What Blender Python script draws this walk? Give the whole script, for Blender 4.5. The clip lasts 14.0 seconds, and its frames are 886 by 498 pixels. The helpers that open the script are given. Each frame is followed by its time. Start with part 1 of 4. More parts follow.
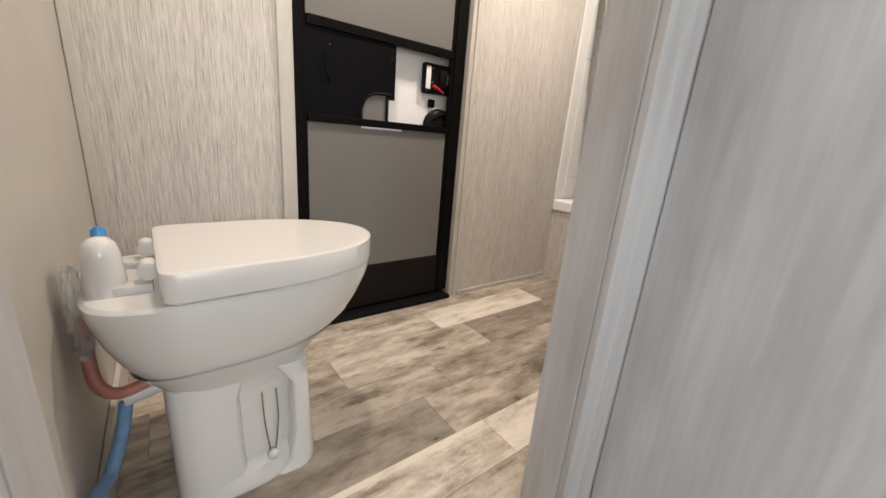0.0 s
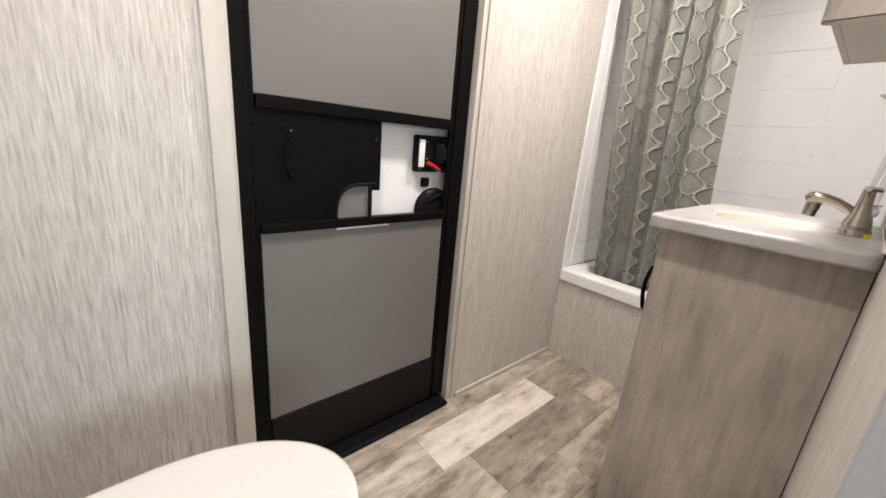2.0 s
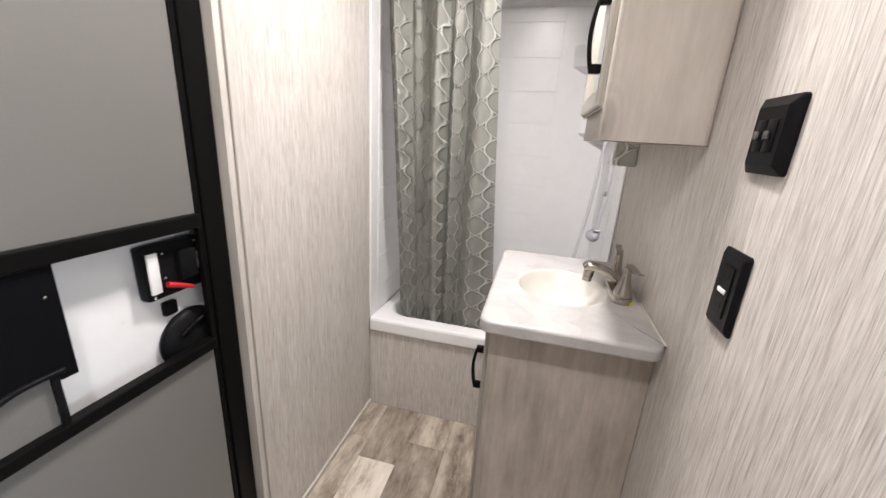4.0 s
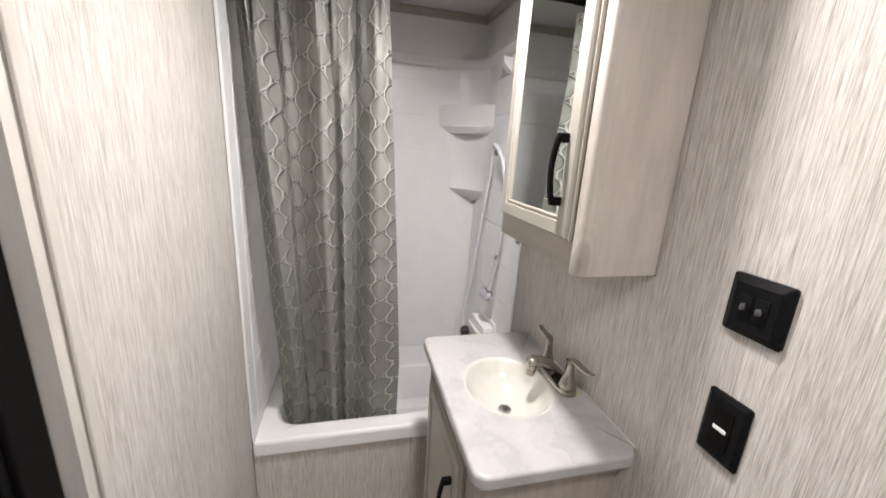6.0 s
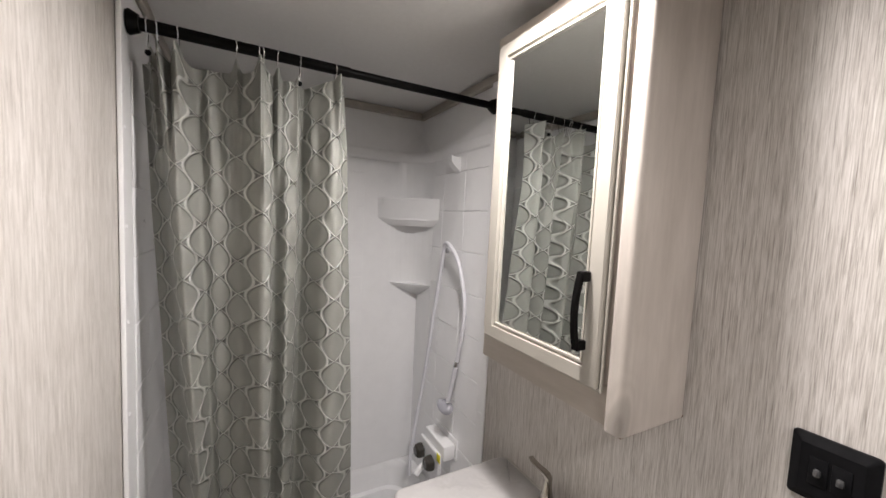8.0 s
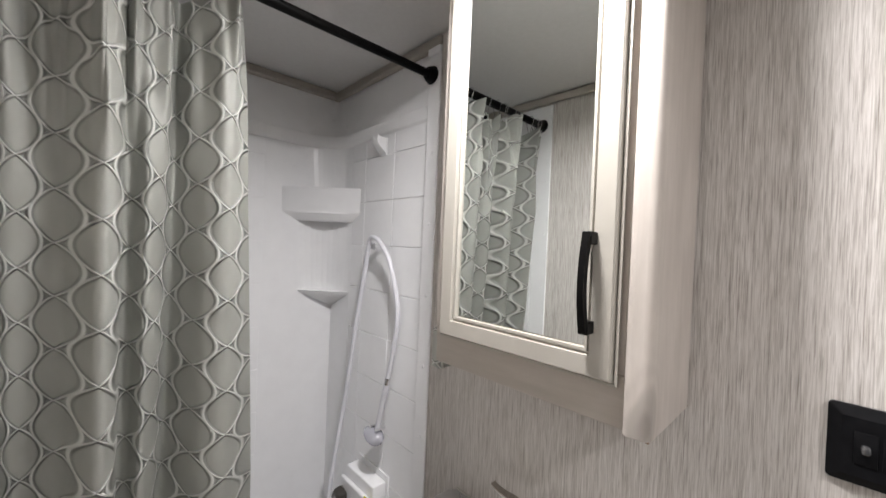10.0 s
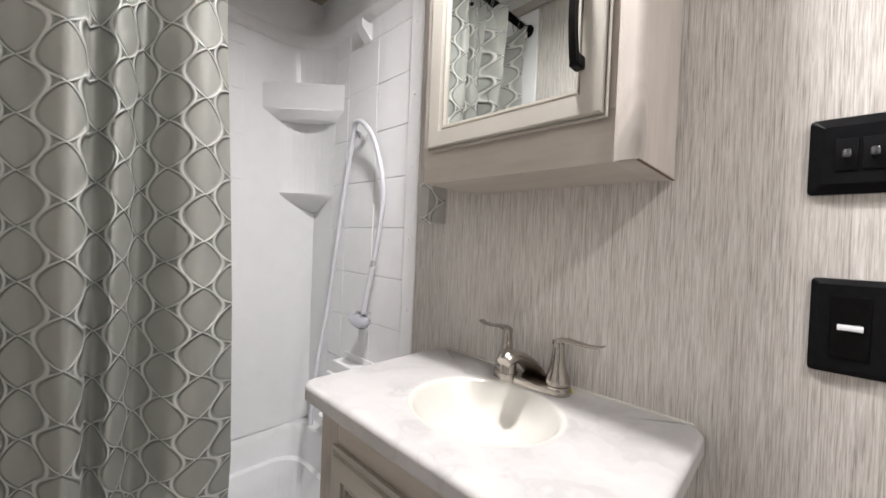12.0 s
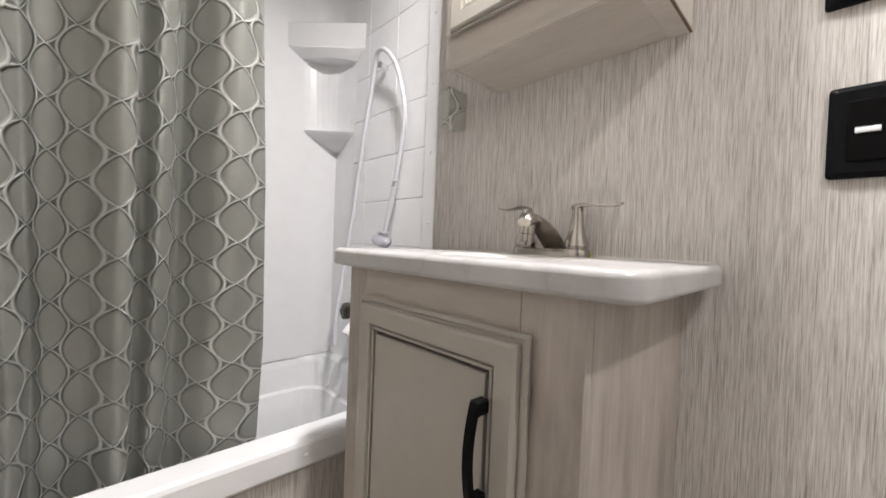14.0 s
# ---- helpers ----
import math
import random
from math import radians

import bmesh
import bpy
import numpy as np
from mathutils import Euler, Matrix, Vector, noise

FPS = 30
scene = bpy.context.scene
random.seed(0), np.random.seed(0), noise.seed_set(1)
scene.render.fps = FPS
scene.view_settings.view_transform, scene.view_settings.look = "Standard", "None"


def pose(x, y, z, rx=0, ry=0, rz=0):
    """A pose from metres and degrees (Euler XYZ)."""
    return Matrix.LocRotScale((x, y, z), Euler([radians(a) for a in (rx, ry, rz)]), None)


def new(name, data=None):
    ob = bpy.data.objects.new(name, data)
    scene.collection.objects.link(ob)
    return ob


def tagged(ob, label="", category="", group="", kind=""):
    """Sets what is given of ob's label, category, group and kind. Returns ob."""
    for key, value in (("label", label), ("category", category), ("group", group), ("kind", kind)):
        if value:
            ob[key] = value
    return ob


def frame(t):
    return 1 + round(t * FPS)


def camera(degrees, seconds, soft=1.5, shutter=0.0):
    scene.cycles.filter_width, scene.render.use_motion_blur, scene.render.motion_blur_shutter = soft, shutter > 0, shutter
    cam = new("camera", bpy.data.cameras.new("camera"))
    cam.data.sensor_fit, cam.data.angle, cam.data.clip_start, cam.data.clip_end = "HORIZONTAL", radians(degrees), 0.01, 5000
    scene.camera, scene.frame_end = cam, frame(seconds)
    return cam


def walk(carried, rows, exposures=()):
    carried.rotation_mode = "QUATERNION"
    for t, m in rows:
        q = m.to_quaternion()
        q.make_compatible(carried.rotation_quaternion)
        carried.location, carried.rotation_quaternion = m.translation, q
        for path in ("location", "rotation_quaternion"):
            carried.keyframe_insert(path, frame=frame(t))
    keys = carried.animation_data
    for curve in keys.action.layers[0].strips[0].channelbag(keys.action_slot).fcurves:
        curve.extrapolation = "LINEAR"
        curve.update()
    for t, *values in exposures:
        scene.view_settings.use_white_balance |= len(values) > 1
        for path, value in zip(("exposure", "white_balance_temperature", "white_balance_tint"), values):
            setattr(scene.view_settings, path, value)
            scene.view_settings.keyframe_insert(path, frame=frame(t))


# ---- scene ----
cam = camera(100.2, 14.0, shutter=0.3)
METRES, EYE, TILT, LEAN, TURN = 2.86, 0.813, 0.0, 0.0, -37.8
ROWS = [
    (0.0, 0.0, 0.0, 0.0, 1.34, -16.39, -4.56),
    (0.5, -0.0237, 0.0425, 0.0074, 1.24, -16.43, -4.54),
    (1.0, -0.0303, 0.081, 0.0334, 0.93, -16.47, -4.65),
    (1.5, -0.0343, 0.1206, 0.0709, 0.3, -16.39, -4.68),
    (2.0, -0.0425, 0.1606, 0.108, -2.72, -16.11, -4.74),
    (2.5, -0.039, 0.2018, 0.139, -8.39, -15.56, -5.0),
    (3.0, -0.0336, 0.2341, 0.174, -18.75, -15.48, -4.75),
    (3.5, -0.0329, 0.2575, 0.1914, -28.73, -15.64, -4.05),
    (6.0, -0.0519, 0.4298, 0.2964, -65.45, -14.67, -3.27),
    (6.5, -0.0459, 0.4523, 0.318, -70.67, -8.63, -3.06),
    (7.0, -0.038, 0.4805, 0.3316, -74.14, -6.01, -2.94),
    (7.5, -0.0314, 0.5081, 0.345, -76.83, -5.27, -2.81),
    (10.0, 0.0608, 0.5649, 0.3047, -95.54, -0.55, -2.41),
    (10.5, 0.0684, 0.5633, 0.2699, -96.93, -0.88, -2.33),
    (11.0, 0.0691, 0.5631, 0.2329, -97.69, -1.02, -2.32),
    (11.5, 0.0678, 0.5643, 0.199, -97.89, -0.92, -2.29),
    (12.0, 0.063, 0.5627, 0.1662, -98.09, -0.97, -2.31),
    (12.5, 0.0621, 0.5617, 0.1403, -98.12, -0.92, -2.27),
    (13.0, 0.0605, 0.563, 0.1227, -97.92, -1.01, -2.29),
    (13.5, 0.0585, 0.5653, 0.1041, -97.48, -1.07, -2.29),
    (14.0, 0.0498, 0.5665, 0.0688, -95.84, -1.0, -2.28),
]
walk(cam, [(t, pose(0, 0, EYE, TILT, LEAN, TURN) @ pose(METRES * x, METRES * y, METRES * z, 90 + pitch, roll, yaw)) for t, x, y, z, yaw, pitch, roll in ROWS],
     [(0.0, 0.08, 7600, 13), (1.0, 0.16, 7350, 12), (2.0, 0.24, 6950, 11), (3.0, 0.36, 6650, 12), (3.5, 0.30, 6600, 12), (6.0, 0.0, 6500, 11), (7.5, -0.28, 6600, 12), (10.0, -0.12, 6300, 10), (11.0, 0.09, 6300, 10), (12.5, 0.28, 6350, 10), (14.0, 0.40, 6400, 10)])

# ---- light ----
world = bpy.data.worlds.new("world")
world.use_nodes = True
scene.world = world
sky = world.node_tree.nodes.new("ShaderNodeTexSky")
sky.sky_type, sky.sun_disc, sky.sun_elevation, sky.sun_rotation = "NISHITA", False, radians(40), radians(180)
world.node_tree.links.new(sky.outputs[0], world.node_tree.nodes["Background"].inputs[0])
world.node_tree.nodes["Background"].inputs[1].default_value = 0.1


def area(name, m, size, power, colour, shape="DISK", size_y=None, spread=180):
    data = bpy.data.lights.new(name, "AREA")
    data.shape, data.size, data.energy, data.color = shape, size, power, colour
    if size_y:
        data.size_y = size_y
    data.spread = radians(spread)
    ob = new(name, data)
    ob.matrix_world = m
    return ob


LAMPS = [(0.37, 0.90, 11.4), (1.47, 0.785, 18.6)]
CEIL = 2.345
for lx, ly, power in LAMPS:
    area("ceiling_lamp_light", pose(lx, ly, CEIL - 0.032), 0.10, power, (1.0, 0.955, 0.925), spread=166)
area("window_light", pose(-0.15, -1.69, 1.35, 90, 0, 0), 1.05, 32.0, (0.76, 0.88, 1.0), "RECTANGLE", 0.74)


# ---- materials ----
def mat(name, base=(0.8, 0.8, 0.8), rough=0.5, metal=0.0, **extra):
    m = bpy.data.materials.new(name)
    m.use_nodes = True
    b = m.node_tree.nodes["Principled BSDF"]
    b.inputs["Base Color"].default_value = (*base, 1)
    b.inputs["Roughness"].default_value, b.inputs["Metallic"].default_value = rough, metal
    for key, value in extra.items():
        b.inputs[key.replace("_", " ")].default_value = value
    return m


class Nodes:
    """Short calls for the node tree of one material."""

    def __init__(self, m):
        self.t = m.node_tree
        self.b = self.t.nodes["Principled BSDF"]

    def put(self, kind, inputs=(), **props):
        n = self.t.nodes.new("ShaderNode" + kind)
        for key, value in props.items():
            if key == "operation":
                n.operation = value
            elif key == "data_type":
                n.data_type = value
            elif key == "blend_type":
                n.blend_type = value
        for key, value in dict(inputs).items():
            if isinstance(value, bpy.types.NodeSocket):
                self.t.links.new(value, n.inputs[key])
            else:
                n.inputs[key].default_value = value
        return n

    def math(self, op, a, b=0.0, c=0.0):
        return self.put("Math", {0: a, 1: b, 2: c}, operation=op).outputs[0]

    def coords(self, scale=(1, 1, 1), source="Object", rot=(0, 0, 0)):
        tc = self.t.nodes.new("ShaderNodeTexCoord")
        return self.put("Mapping", {"Vector": tc.outputs[source], "Scale": scale, "Rotation": rot}).outputs[0]

    def noise(self, vec, scale, detail=4.0, rough=0.55):
        return self.put("TexNoise", {"Vector": vec, "Scale": scale, "Detail": detail, "Roughness": rough}).outputs[0]

    def ramp(self, fac, *stops):
        r = self.t.nodes.new("ShaderNodeValToRGB")
        e = r.color_ramp.elements
        while len(e) < len(stops):
            e.new(0.5)
        for el, (p, c) in zip(e, stops):
            el.position, el.color = p, (*c, 1)
        self.t.links.new(fac, r.inputs[0])
        return r.outputs[0]

    def mix(self, fac, a, b, blend="MIX"):
        n = self.t.nodes.new("ShaderNodeMix")
        n.data_type, n.blend_type = "RGBA", blend
        for i, v in ((0, fac), (6, a), (7, b)):
            if isinstance(v, bpy.types.NodeSocket):
                self.t.links.new(v, n.inputs[i])
            else:
                n.inputs[i].default_value = v if i == 0 else (*v, 1)
        return n.outputs[2]

    def bump(self, height, strength=0.3, distance=0.002):
        n = self.put("Bump", {"Height": height, "Strength": strength, "Distance": distance})
        self.t.links.new(n.outputs[0], self.b.inputs["Normal"])

    def link(self, out, name):
        self.t.links.new(out, self.b.inputs[name])


def linen_paper(name, tint=(1, 1, 1)):
    """Vertically streaked wallpaper: fine light and dark threads of uneven length."""
    m = mat(name, rough=0.6)
    n = Nodes(m)
    fine = n.noise(n.coords((1, 1, 0.022)), 600, 3, 0.65)
    mid = n.noise(n.coords((1, 1, 0.022)), 260, 4, 0.7)
    dash = n.noise(n.coords((1, 1, 0.05)), 420, 2, 0.6)
    broad = n.noise(n.coords((1, 1, 0.12)), 16, 3)
    thread = n.math("ADD", n.math("MULTIPLY", fine, 0.46), n.math("ADD", n.math("MULTIPLY", mid, 0.34), n.math("MULTIPLY", dash, 0.20)))
    c = [tuple(v * k for v, k in zip(col, tint)) for col in ((0.25, 0.222, 0.198), (0.45, 0.418, 0.386), (0.61, 0.577, 0.545), (0.75, 0.722, 0.694))]
    col = n.ramp(thread, (0.34, c[0]), (0.435, c[1]), (0.51, c[2]), (0.62, c[3]))
    col = n.mix(0.45, col, n.ramp(broad, (0.3, (0.80, 0.79, 0.775)), (0.7, (1, 1, 1))), "MULTIPLY")
    fleck = n.noise(n.coords((1, 1, 0.045)), 500, 2, 0.5)
    col = n.mix(n.ramp(fleck, (0.30, (0.45,) * 3), (0.385, (0, 0, 0))), col, c[0])
    col = n.mix(n.ramp(fleck, (0.62, (0, 0, 0)), (0.70, (0.45,) * 3)), col, (0.82, 0.80, 0.775))
    n.link(col, "Base Color")
    n.bump(thread, 0.25, 0.0012)
    return m


def grey_wood(name, dark, light, knots=True, axis="z", rough=0.45):
    """Printed pale wood: soft long grain along one axis, with a few knots."""
    m = mat(name, rough=rough)
    n = Nodes(m)
    s = {"x": (0.07, 1, 1), "y": (1, 0.07, 1), "z": (1, 1, 0.07)}[axis]
    s2 = {"x": (0.25, 1, 1), "y": (1, 0.25, 1), "z": (1, 1, 0.32)}[axis]
    grain = n.noise(n.coords(s), 75, 6, 0.6)
    cloud = n.noise(n.coords(s2), 9, 5, 0.65)
    g = n.math("ADD", n.math("MULTIPLY", grain, 0.3), n.math("MULTIPLY", cloud, 0.7))
    col = n.ramp(g, (0.34, dark), (0.5, tuple((a + b) / 2 for a, b in zip(dark, light))), (0.64, light))
    if knots:
        at = n.coords({"x": (0.4, 1, 1), "y": (1, 0.4, 1), "z": (1, 1, 0.4)}[axis])
        wobble = n.put("VectorMath", {0: n.put("TexNoise", {"Vector": at, "Scale": 9.0}).outputs[1], 3: 0.09}, operation="SCALE").outputs[0]
        v = n.put("TexVoronoi", {"Vector": n.put("VectorMath", {0: at, 1: wobble}, operation="ADD").outputs[0], "Scale": 4.0})
        d = v.outputs["Distance"]
        rings = n.math("MULTIPLY", n.math("ADD", 0.5, n.math("MULTIPLY", n.math("SINE", n.math("MULTIPLY", d, 95.0)), 0.5)), n.math("MAXIMUM", 0.0, n.math("SUBTRACT", 0.55, n.math("MULTIPLY", d, 2.2))))
        col = n.mix(rings, col, tuple(k * 0.85 for k in dark))
        col = n.mix(n.ramp(d, (0.03, (0.75,) * 3), (0.11, (0, 0, 0))), col, tuple(k * 0.55 for k in dark))
    n.link(col, "Base Color")
    n.bump(grain, 0.12, 0.001)
    return m


def blotchy_oak():
    """Weathered grey oak print: broad pale and brown-grey patches, faint grain."""
    m = mat("grey_oak_panel", rough=0.5)
    n = Nodes(m)
    cloud = n.noise(n.coords((1, 1, 0.16)), 9, 4, 0.55)
    streak = n.noise(n.coords((1, 1, 0.05)), 30, 4, 0.6)
    grain = n.noise(n.coords((1, 1, 0.06)), 120, 4, 0.6)
    g = n.math("ADD", n.math("MULTIPLY", cloud, 0.62), n.math("ADD", n.math("MULTIPLY", streak, 0.26), n.math("MULTIPLY", grain, 0.12)))
    col = n.ramp(g, (0.34, (0.38, 0.36, 0.355)), (0.45, (0.48, 0.47, 0.472)), (0.56, (0.57, 0.565, 0.57)), (0.67, (0.68, 0.678, 0.685)))
    n.link(col, "Base Color")
    n.bump(grain, 0.1, 0.001)
    return m


def plank_vinyl(name, dark, mid, light, streaks=0.5):
    """Weathered plank print along x, different on each plank: soft pale streaks, brown wear, fine grain and knots."""
    m = mat(name, rough=0.42)
    n = Nodes(m)
    info = n.t.nodes.new("ShaderNodeObjectInfo")
    shift = n.put("CombineXYZ", {0: n.math("MULTIPLY", info.outputs["Random"], 37.0), 1: n.math("MULTIPLY", info.outputs["Random"], 91.0)}).outputs[0]
    tc = n.t.nodes.new("ShaderNodeTexCoord")
    at = n.put("VectorMath", {0: tc.outputs["Object"], 1: shift}, operation="ADD").outputs[0]

    def along(k):
        return n.put("Mapping", {"Vector": at, "Scale": (k, 1, 1)}).outputs[0]

    grain = n.noise(along(0.07), 170, 6, 0.7)
    wear = n.noise(along(0.30), 15, 6, 0.62)
    band = n.noise(along(0.11), 13, 3, 0.5)
    scuff = n.noise(along(0.5), 42, 5, 0.7)
    base = n.math("ADD", n.math("MULTIPLY", wear, 0.62), n.math("ADD", n.math("MULTIPLY", grain, 0.16), n.math("MULTIPLY", scuff, 0.22)))
    col = n.ramp(base, (0.39, dark), (0.475, mid), (0.535, tuple(0.65 * a + 0.35 * b for a, b in zip(mid, light))), (0.61, light))
    # pale worn streaks along the plank
    pale = n.ramp(n.math("ADD", n.math("MULTIPLY", band, 0.75), n.math("MULTIPLY", scuff, 0.25)), (0.50, (0, 0, 0)), (0.60, (streaks,) * 3))
    col = n.mix(pale, col, light)
    crack = n.noise(along(0.045), 80, 5, 0.7)
    col = n.mix(n.ramp(crack, (0.31, (0.6,) * 3), (0.37, (0, 0, 0))), col, tuple(d * 0.7 for d in dark))
    # knots with a soft halo
    spot = n.put("VectorMath", {0: at, 1: n.put("VectorMath", {0: n.put("TexNoise", {"Vector": at, "Scale": 30.0}).outputs[1], 3: 0.03}, operation="SCALE").outputs[0]}, operation="ADD").outputs[0]
    v = n.put("TexVoronoi", {"Vector": n.put("Mapping", {"Vector": spot, "Scale": (0.6, 1, 1)}).outputs[0], "Scale": 7.0})
    col = n.mix(n.ramp(v.outputs["Distance"], (0.06, (0.5,) * 3), (0.20, (0, 0, 0))), col, tuple(d * 0.9 for d in dark))
    col = n.mix(n.ramp(v.outputs["Distance"], (0.035, (0.85,) * 3), (0.075, (0, 0, 0))), col, tuple(d * 0.4 for d in dark))
    hue = n.math("ADD", 0.88, n.math("MULTIPLY", info.outputs["Random"], 0.24))
    col = n.mix(1.0, col, n.put("CombineXYZ", {0: hue, 1: hue, 2: hue}).outputs[0], "MULTIPLY")
    n.link(col, "Base Color")
    n.link(n.math("ADD", 0.30, n.math("MULTIPLY", wear, 0.22)), "Roughness")
    n.bump(grain, 0.2, 0.001)
    return m


def ogee_cloth():
    """Satin grey curtain with raised pale ribbons in an ogee lattice, laid out by the cloth's own metres (UV)."""
    m = mat("curtain_cloth", rough=0.42)
    n = Nodes(m)
    uv = n.put("SeparateXYZ", {0: n.t.nodes.new("ShaderNodeTexCoord").outputs["UV"]})
    u, v = n.math("DIVIDE", uv.outputs[0], 0.168), uv.outputs[1]
    turn = n.math("MULTIPLY", v, 2 * math.pi / 0.187)
    def wave(op):
        """A fuller wave than a sine, so that the cells come out round."""
        w = n.math(op, turn)
        return n.math("MULTIPLY", n.math("MULTIPLY", n.math("SIGN", w), n.math("POWER", n.math("ABSOLUTE", w), 0.80)), 0.330)

    wob, wob2 = wave("SINE"), wave("COSINE")

    def near(value):
        f = n.math("FRACT", value)
        return n.math("ABSOLUTE", n.math("SUBTRACT", f, 0.5))

    def lattice(across):
        half = n.math("ADD", across, 0.5)
        one = n.math("MINIMUM", near(n.math("ADD", across, wob)), near(n.math("SUBTRACT", across, wob)))
        return n.math("MINIMUM", one, n.math("MINIMUM", near(n.math("ADD", half, wob2)), near(n.math("SUBTRACT", half, wob2))))

    d = lattice(u)
    # shadow along one side of each ribbon, drawn into the cloth colour
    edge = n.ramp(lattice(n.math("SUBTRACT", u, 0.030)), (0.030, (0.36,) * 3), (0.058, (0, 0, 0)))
    line = n.ramp(d, (0.017, (1, 1, 1)), (0.036, (0, 0, 0)))
    weave = n.noise(n.coords((1, 1, 1), "UV"), 900, 2)
    body = n.ramp(n.noise(n.coords((1, 1, 1), "UV"), 9, 3), (0.3, (0.44, 0.445, 0.41)), (0.7, (0.50, 0.505, 0.468)))
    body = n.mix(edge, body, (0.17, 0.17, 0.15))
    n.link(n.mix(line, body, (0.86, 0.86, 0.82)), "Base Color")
    height = n.math("ADD", n.ramp(d, (0.010, (1, 1, 1)), (0.060, (0, 0, 0))), n.math("MULTIPLY", weave, 0.08))
    n.bump(height, 1.0, 0.007)
    return m


def marble():
    m = mat("marble_top", rough=0.28)
    n = Nodes(m)
    w = n.noise(n.coords(), 3.0, 5, 0.6)
    warp = n.put("VectorMath", {0: n.coords(), 1: n.put("CombineXYZ", {0: w, 1: w, 2: w}).outputs[0]}, operation="ADD").outputs[0]
    vein = n.noise(warp, 2.2, 5, 0.6)
    thin = n.math("ABSOLUTE", n.math("SUBTRACT", vein, 0.5))
    col = n.ramp(thin, (0.0, (0.42, 0.41, 0.408)), (0.045, (0.47, 0.458, 0.455)), (0.13, (0.515, 0.503, 0.50)))
    n.link(n.mix(0.25, col, n.ramp(n.noise(n.coords(), 9, 3), (0.3, (0.93, 0.925, 0.92)), (0.7, (1, 1, 1))), "MULTIPLY"), "Base Color")
    return m


def speckled(name, base, rough, scale=30, amount=0.06, metal=0.0, bump=0.05):
    m = mat(name, base, rough, metal)
    n = Nodes(m)
    f = n.noise(n.coords(), scale, 5, 0.6)
    n.link(n.ramp(f, (0.3, tuple(c * (1 - amount) for c in base)), (0.7, tuple(min(1, c * (1 + amount)) for c in base))), "Base Color")
    n.link(n.math("ADD", rough - 0.06, n.math("MULTIPLY", f, 0.12)), "Roughness")
    n.bump(f, bump, 0.001)
    return m


PAPER = linen_paper("linen_wallpaper")
TRIM = grey_wood("beige_trim", (0.49, 0.46, 0.425), (0.62, 0.588, 0.548), False)
PLAIN = speckled("plain_beige_board", (0.52, 0.492, 0.455), 0.5, 5, 0.06, 0, 0.03)
CROWN = grey_wood("crown_wood", (0.30, 0.27, 0.235), (0.42, 0.385, 0.34), False, "x")
VANITY = grey_wood("ash_laminate", (0.30, 0.262, 0.228), (0.55, 0.50, 0.45))
VANITY_X = grey_wood("ash_laminate_cross", (0.40, 0.36, 0.315), (0.53, 0.48, 0.43), False, "x")
CABSIDE = grey_wood("pale_laminate", (0.43, 0.388, 0.35), (0.58, 0.53, 0.487))
OUTER = blotchy_oak()
CREAM = speckled("cream_paint", (0.42, 0.396, 0.352), 0.4, 20, 0.03)
PLANK = plank_vinyl("plank_brown", (0.165, 0.128, 0.098), (0.315, 0.262, 0.212), (0.58, 0.515, 0.435), 0.7)
DARK = plank_vinyl("plank_dark", (0.145, 0.115, 0.09), (0.255, 0.212, 0.172), (0.43, 0.375, 0.32), 0.3)
STREAKED = plank_vinyl("plank_streaked", (0.22, 0.175, 0.135), (0.42, 0.36, 0.295), (0.70, 0.63, 0.54), 0.9)
PALE = plank_vinyl("plank_pale", (0.36, 0.305, 0.25), (0.62, 0.56, 0.485), (0.76, 0.705, 0.63), 0.9)
GROUT = speckled("floor_seam", (0.13, 0.11, 0.09), 0.7)
WHITE = speckled("white_plastic", (0.85, 0.85, 0.86), 0.3, 14, 0.02, 0, 0.02)
CHINA = mat("white_china", (0.68, 0.675, 0.665), 0.06, Coat_Weight=0.5)
LIDM = mat("white_lid", (0.66, 0.645, 0.63), 0.22)
BASIN = speckled("cream_basin", (0.62, 0.605, 0.565), 0.2, 25, 0.02, 0, 0.01)
CEILING = speckled("ceiling_vinyl", (0.62, 0.61, 0.60), 0.5, 60, 0.03)
BLACK = speckled("black_metal", (0.005, 0.0047, 0.0047), 0.36, 60, 0.2)
BLACKP = speckled("black_plastic", (0.008, 0.008, 0.009), 0.36, 80, 0.2)
SLIDER = speckled("charcoal_sheet", (0.004, 0.004, 0.005), 0.5, 120, 0.15)
SCREEN = speckled("grey_screen", (0.165, 0.16, 0.152), 0.42, 600, 0.10)
for blackish in (BLACK, BLACKP, SLIDER):
    blackish.node_tree.nodes["Principled BSDF"].inputs["Specular IOR Level"].default_value = 0.07
NICKEL = speckled("brushed_nickel", (0.42, 0.39, 0.355), 0.2, 200, 0.06, 1.0)
TOGGLE = mat("toggle_grey", (0.15, 0.15, 0.155), 0.16, 0.7)
CHROME = mat("chrome", (0.85, 0.85, 0.86), 0.1, 1.0)
MIRROR = mat("mirror_glass", (0.74, 0.765, 0.75), 0.01, 1.0)
RED = mat("red_plastic", (0.55, 0.02, 0.03), 0.35)
BLUE = mat("blue_plastic", (0.05, 0.30, 0.62), 0.4)
BLUEHOSE = speckled("blue_hose", (0.16, 0.33, 0.56), 0.4, 60, 0.12)
REDHOSE = speckled("red_hose", (0.50, 0.20, 0.17), 0.4, 60, 0.12)
YELLOW = mat("yellow_tag", (0.80, 0.72, 0.03), 0.5)
SMOKE = mat("smoky_knob", (0.05, 0.045, 0.04), 0.12)
LINER = mat("shower_hose_white", (0.66, 0.66, 0.70), 0.3)
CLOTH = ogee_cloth()
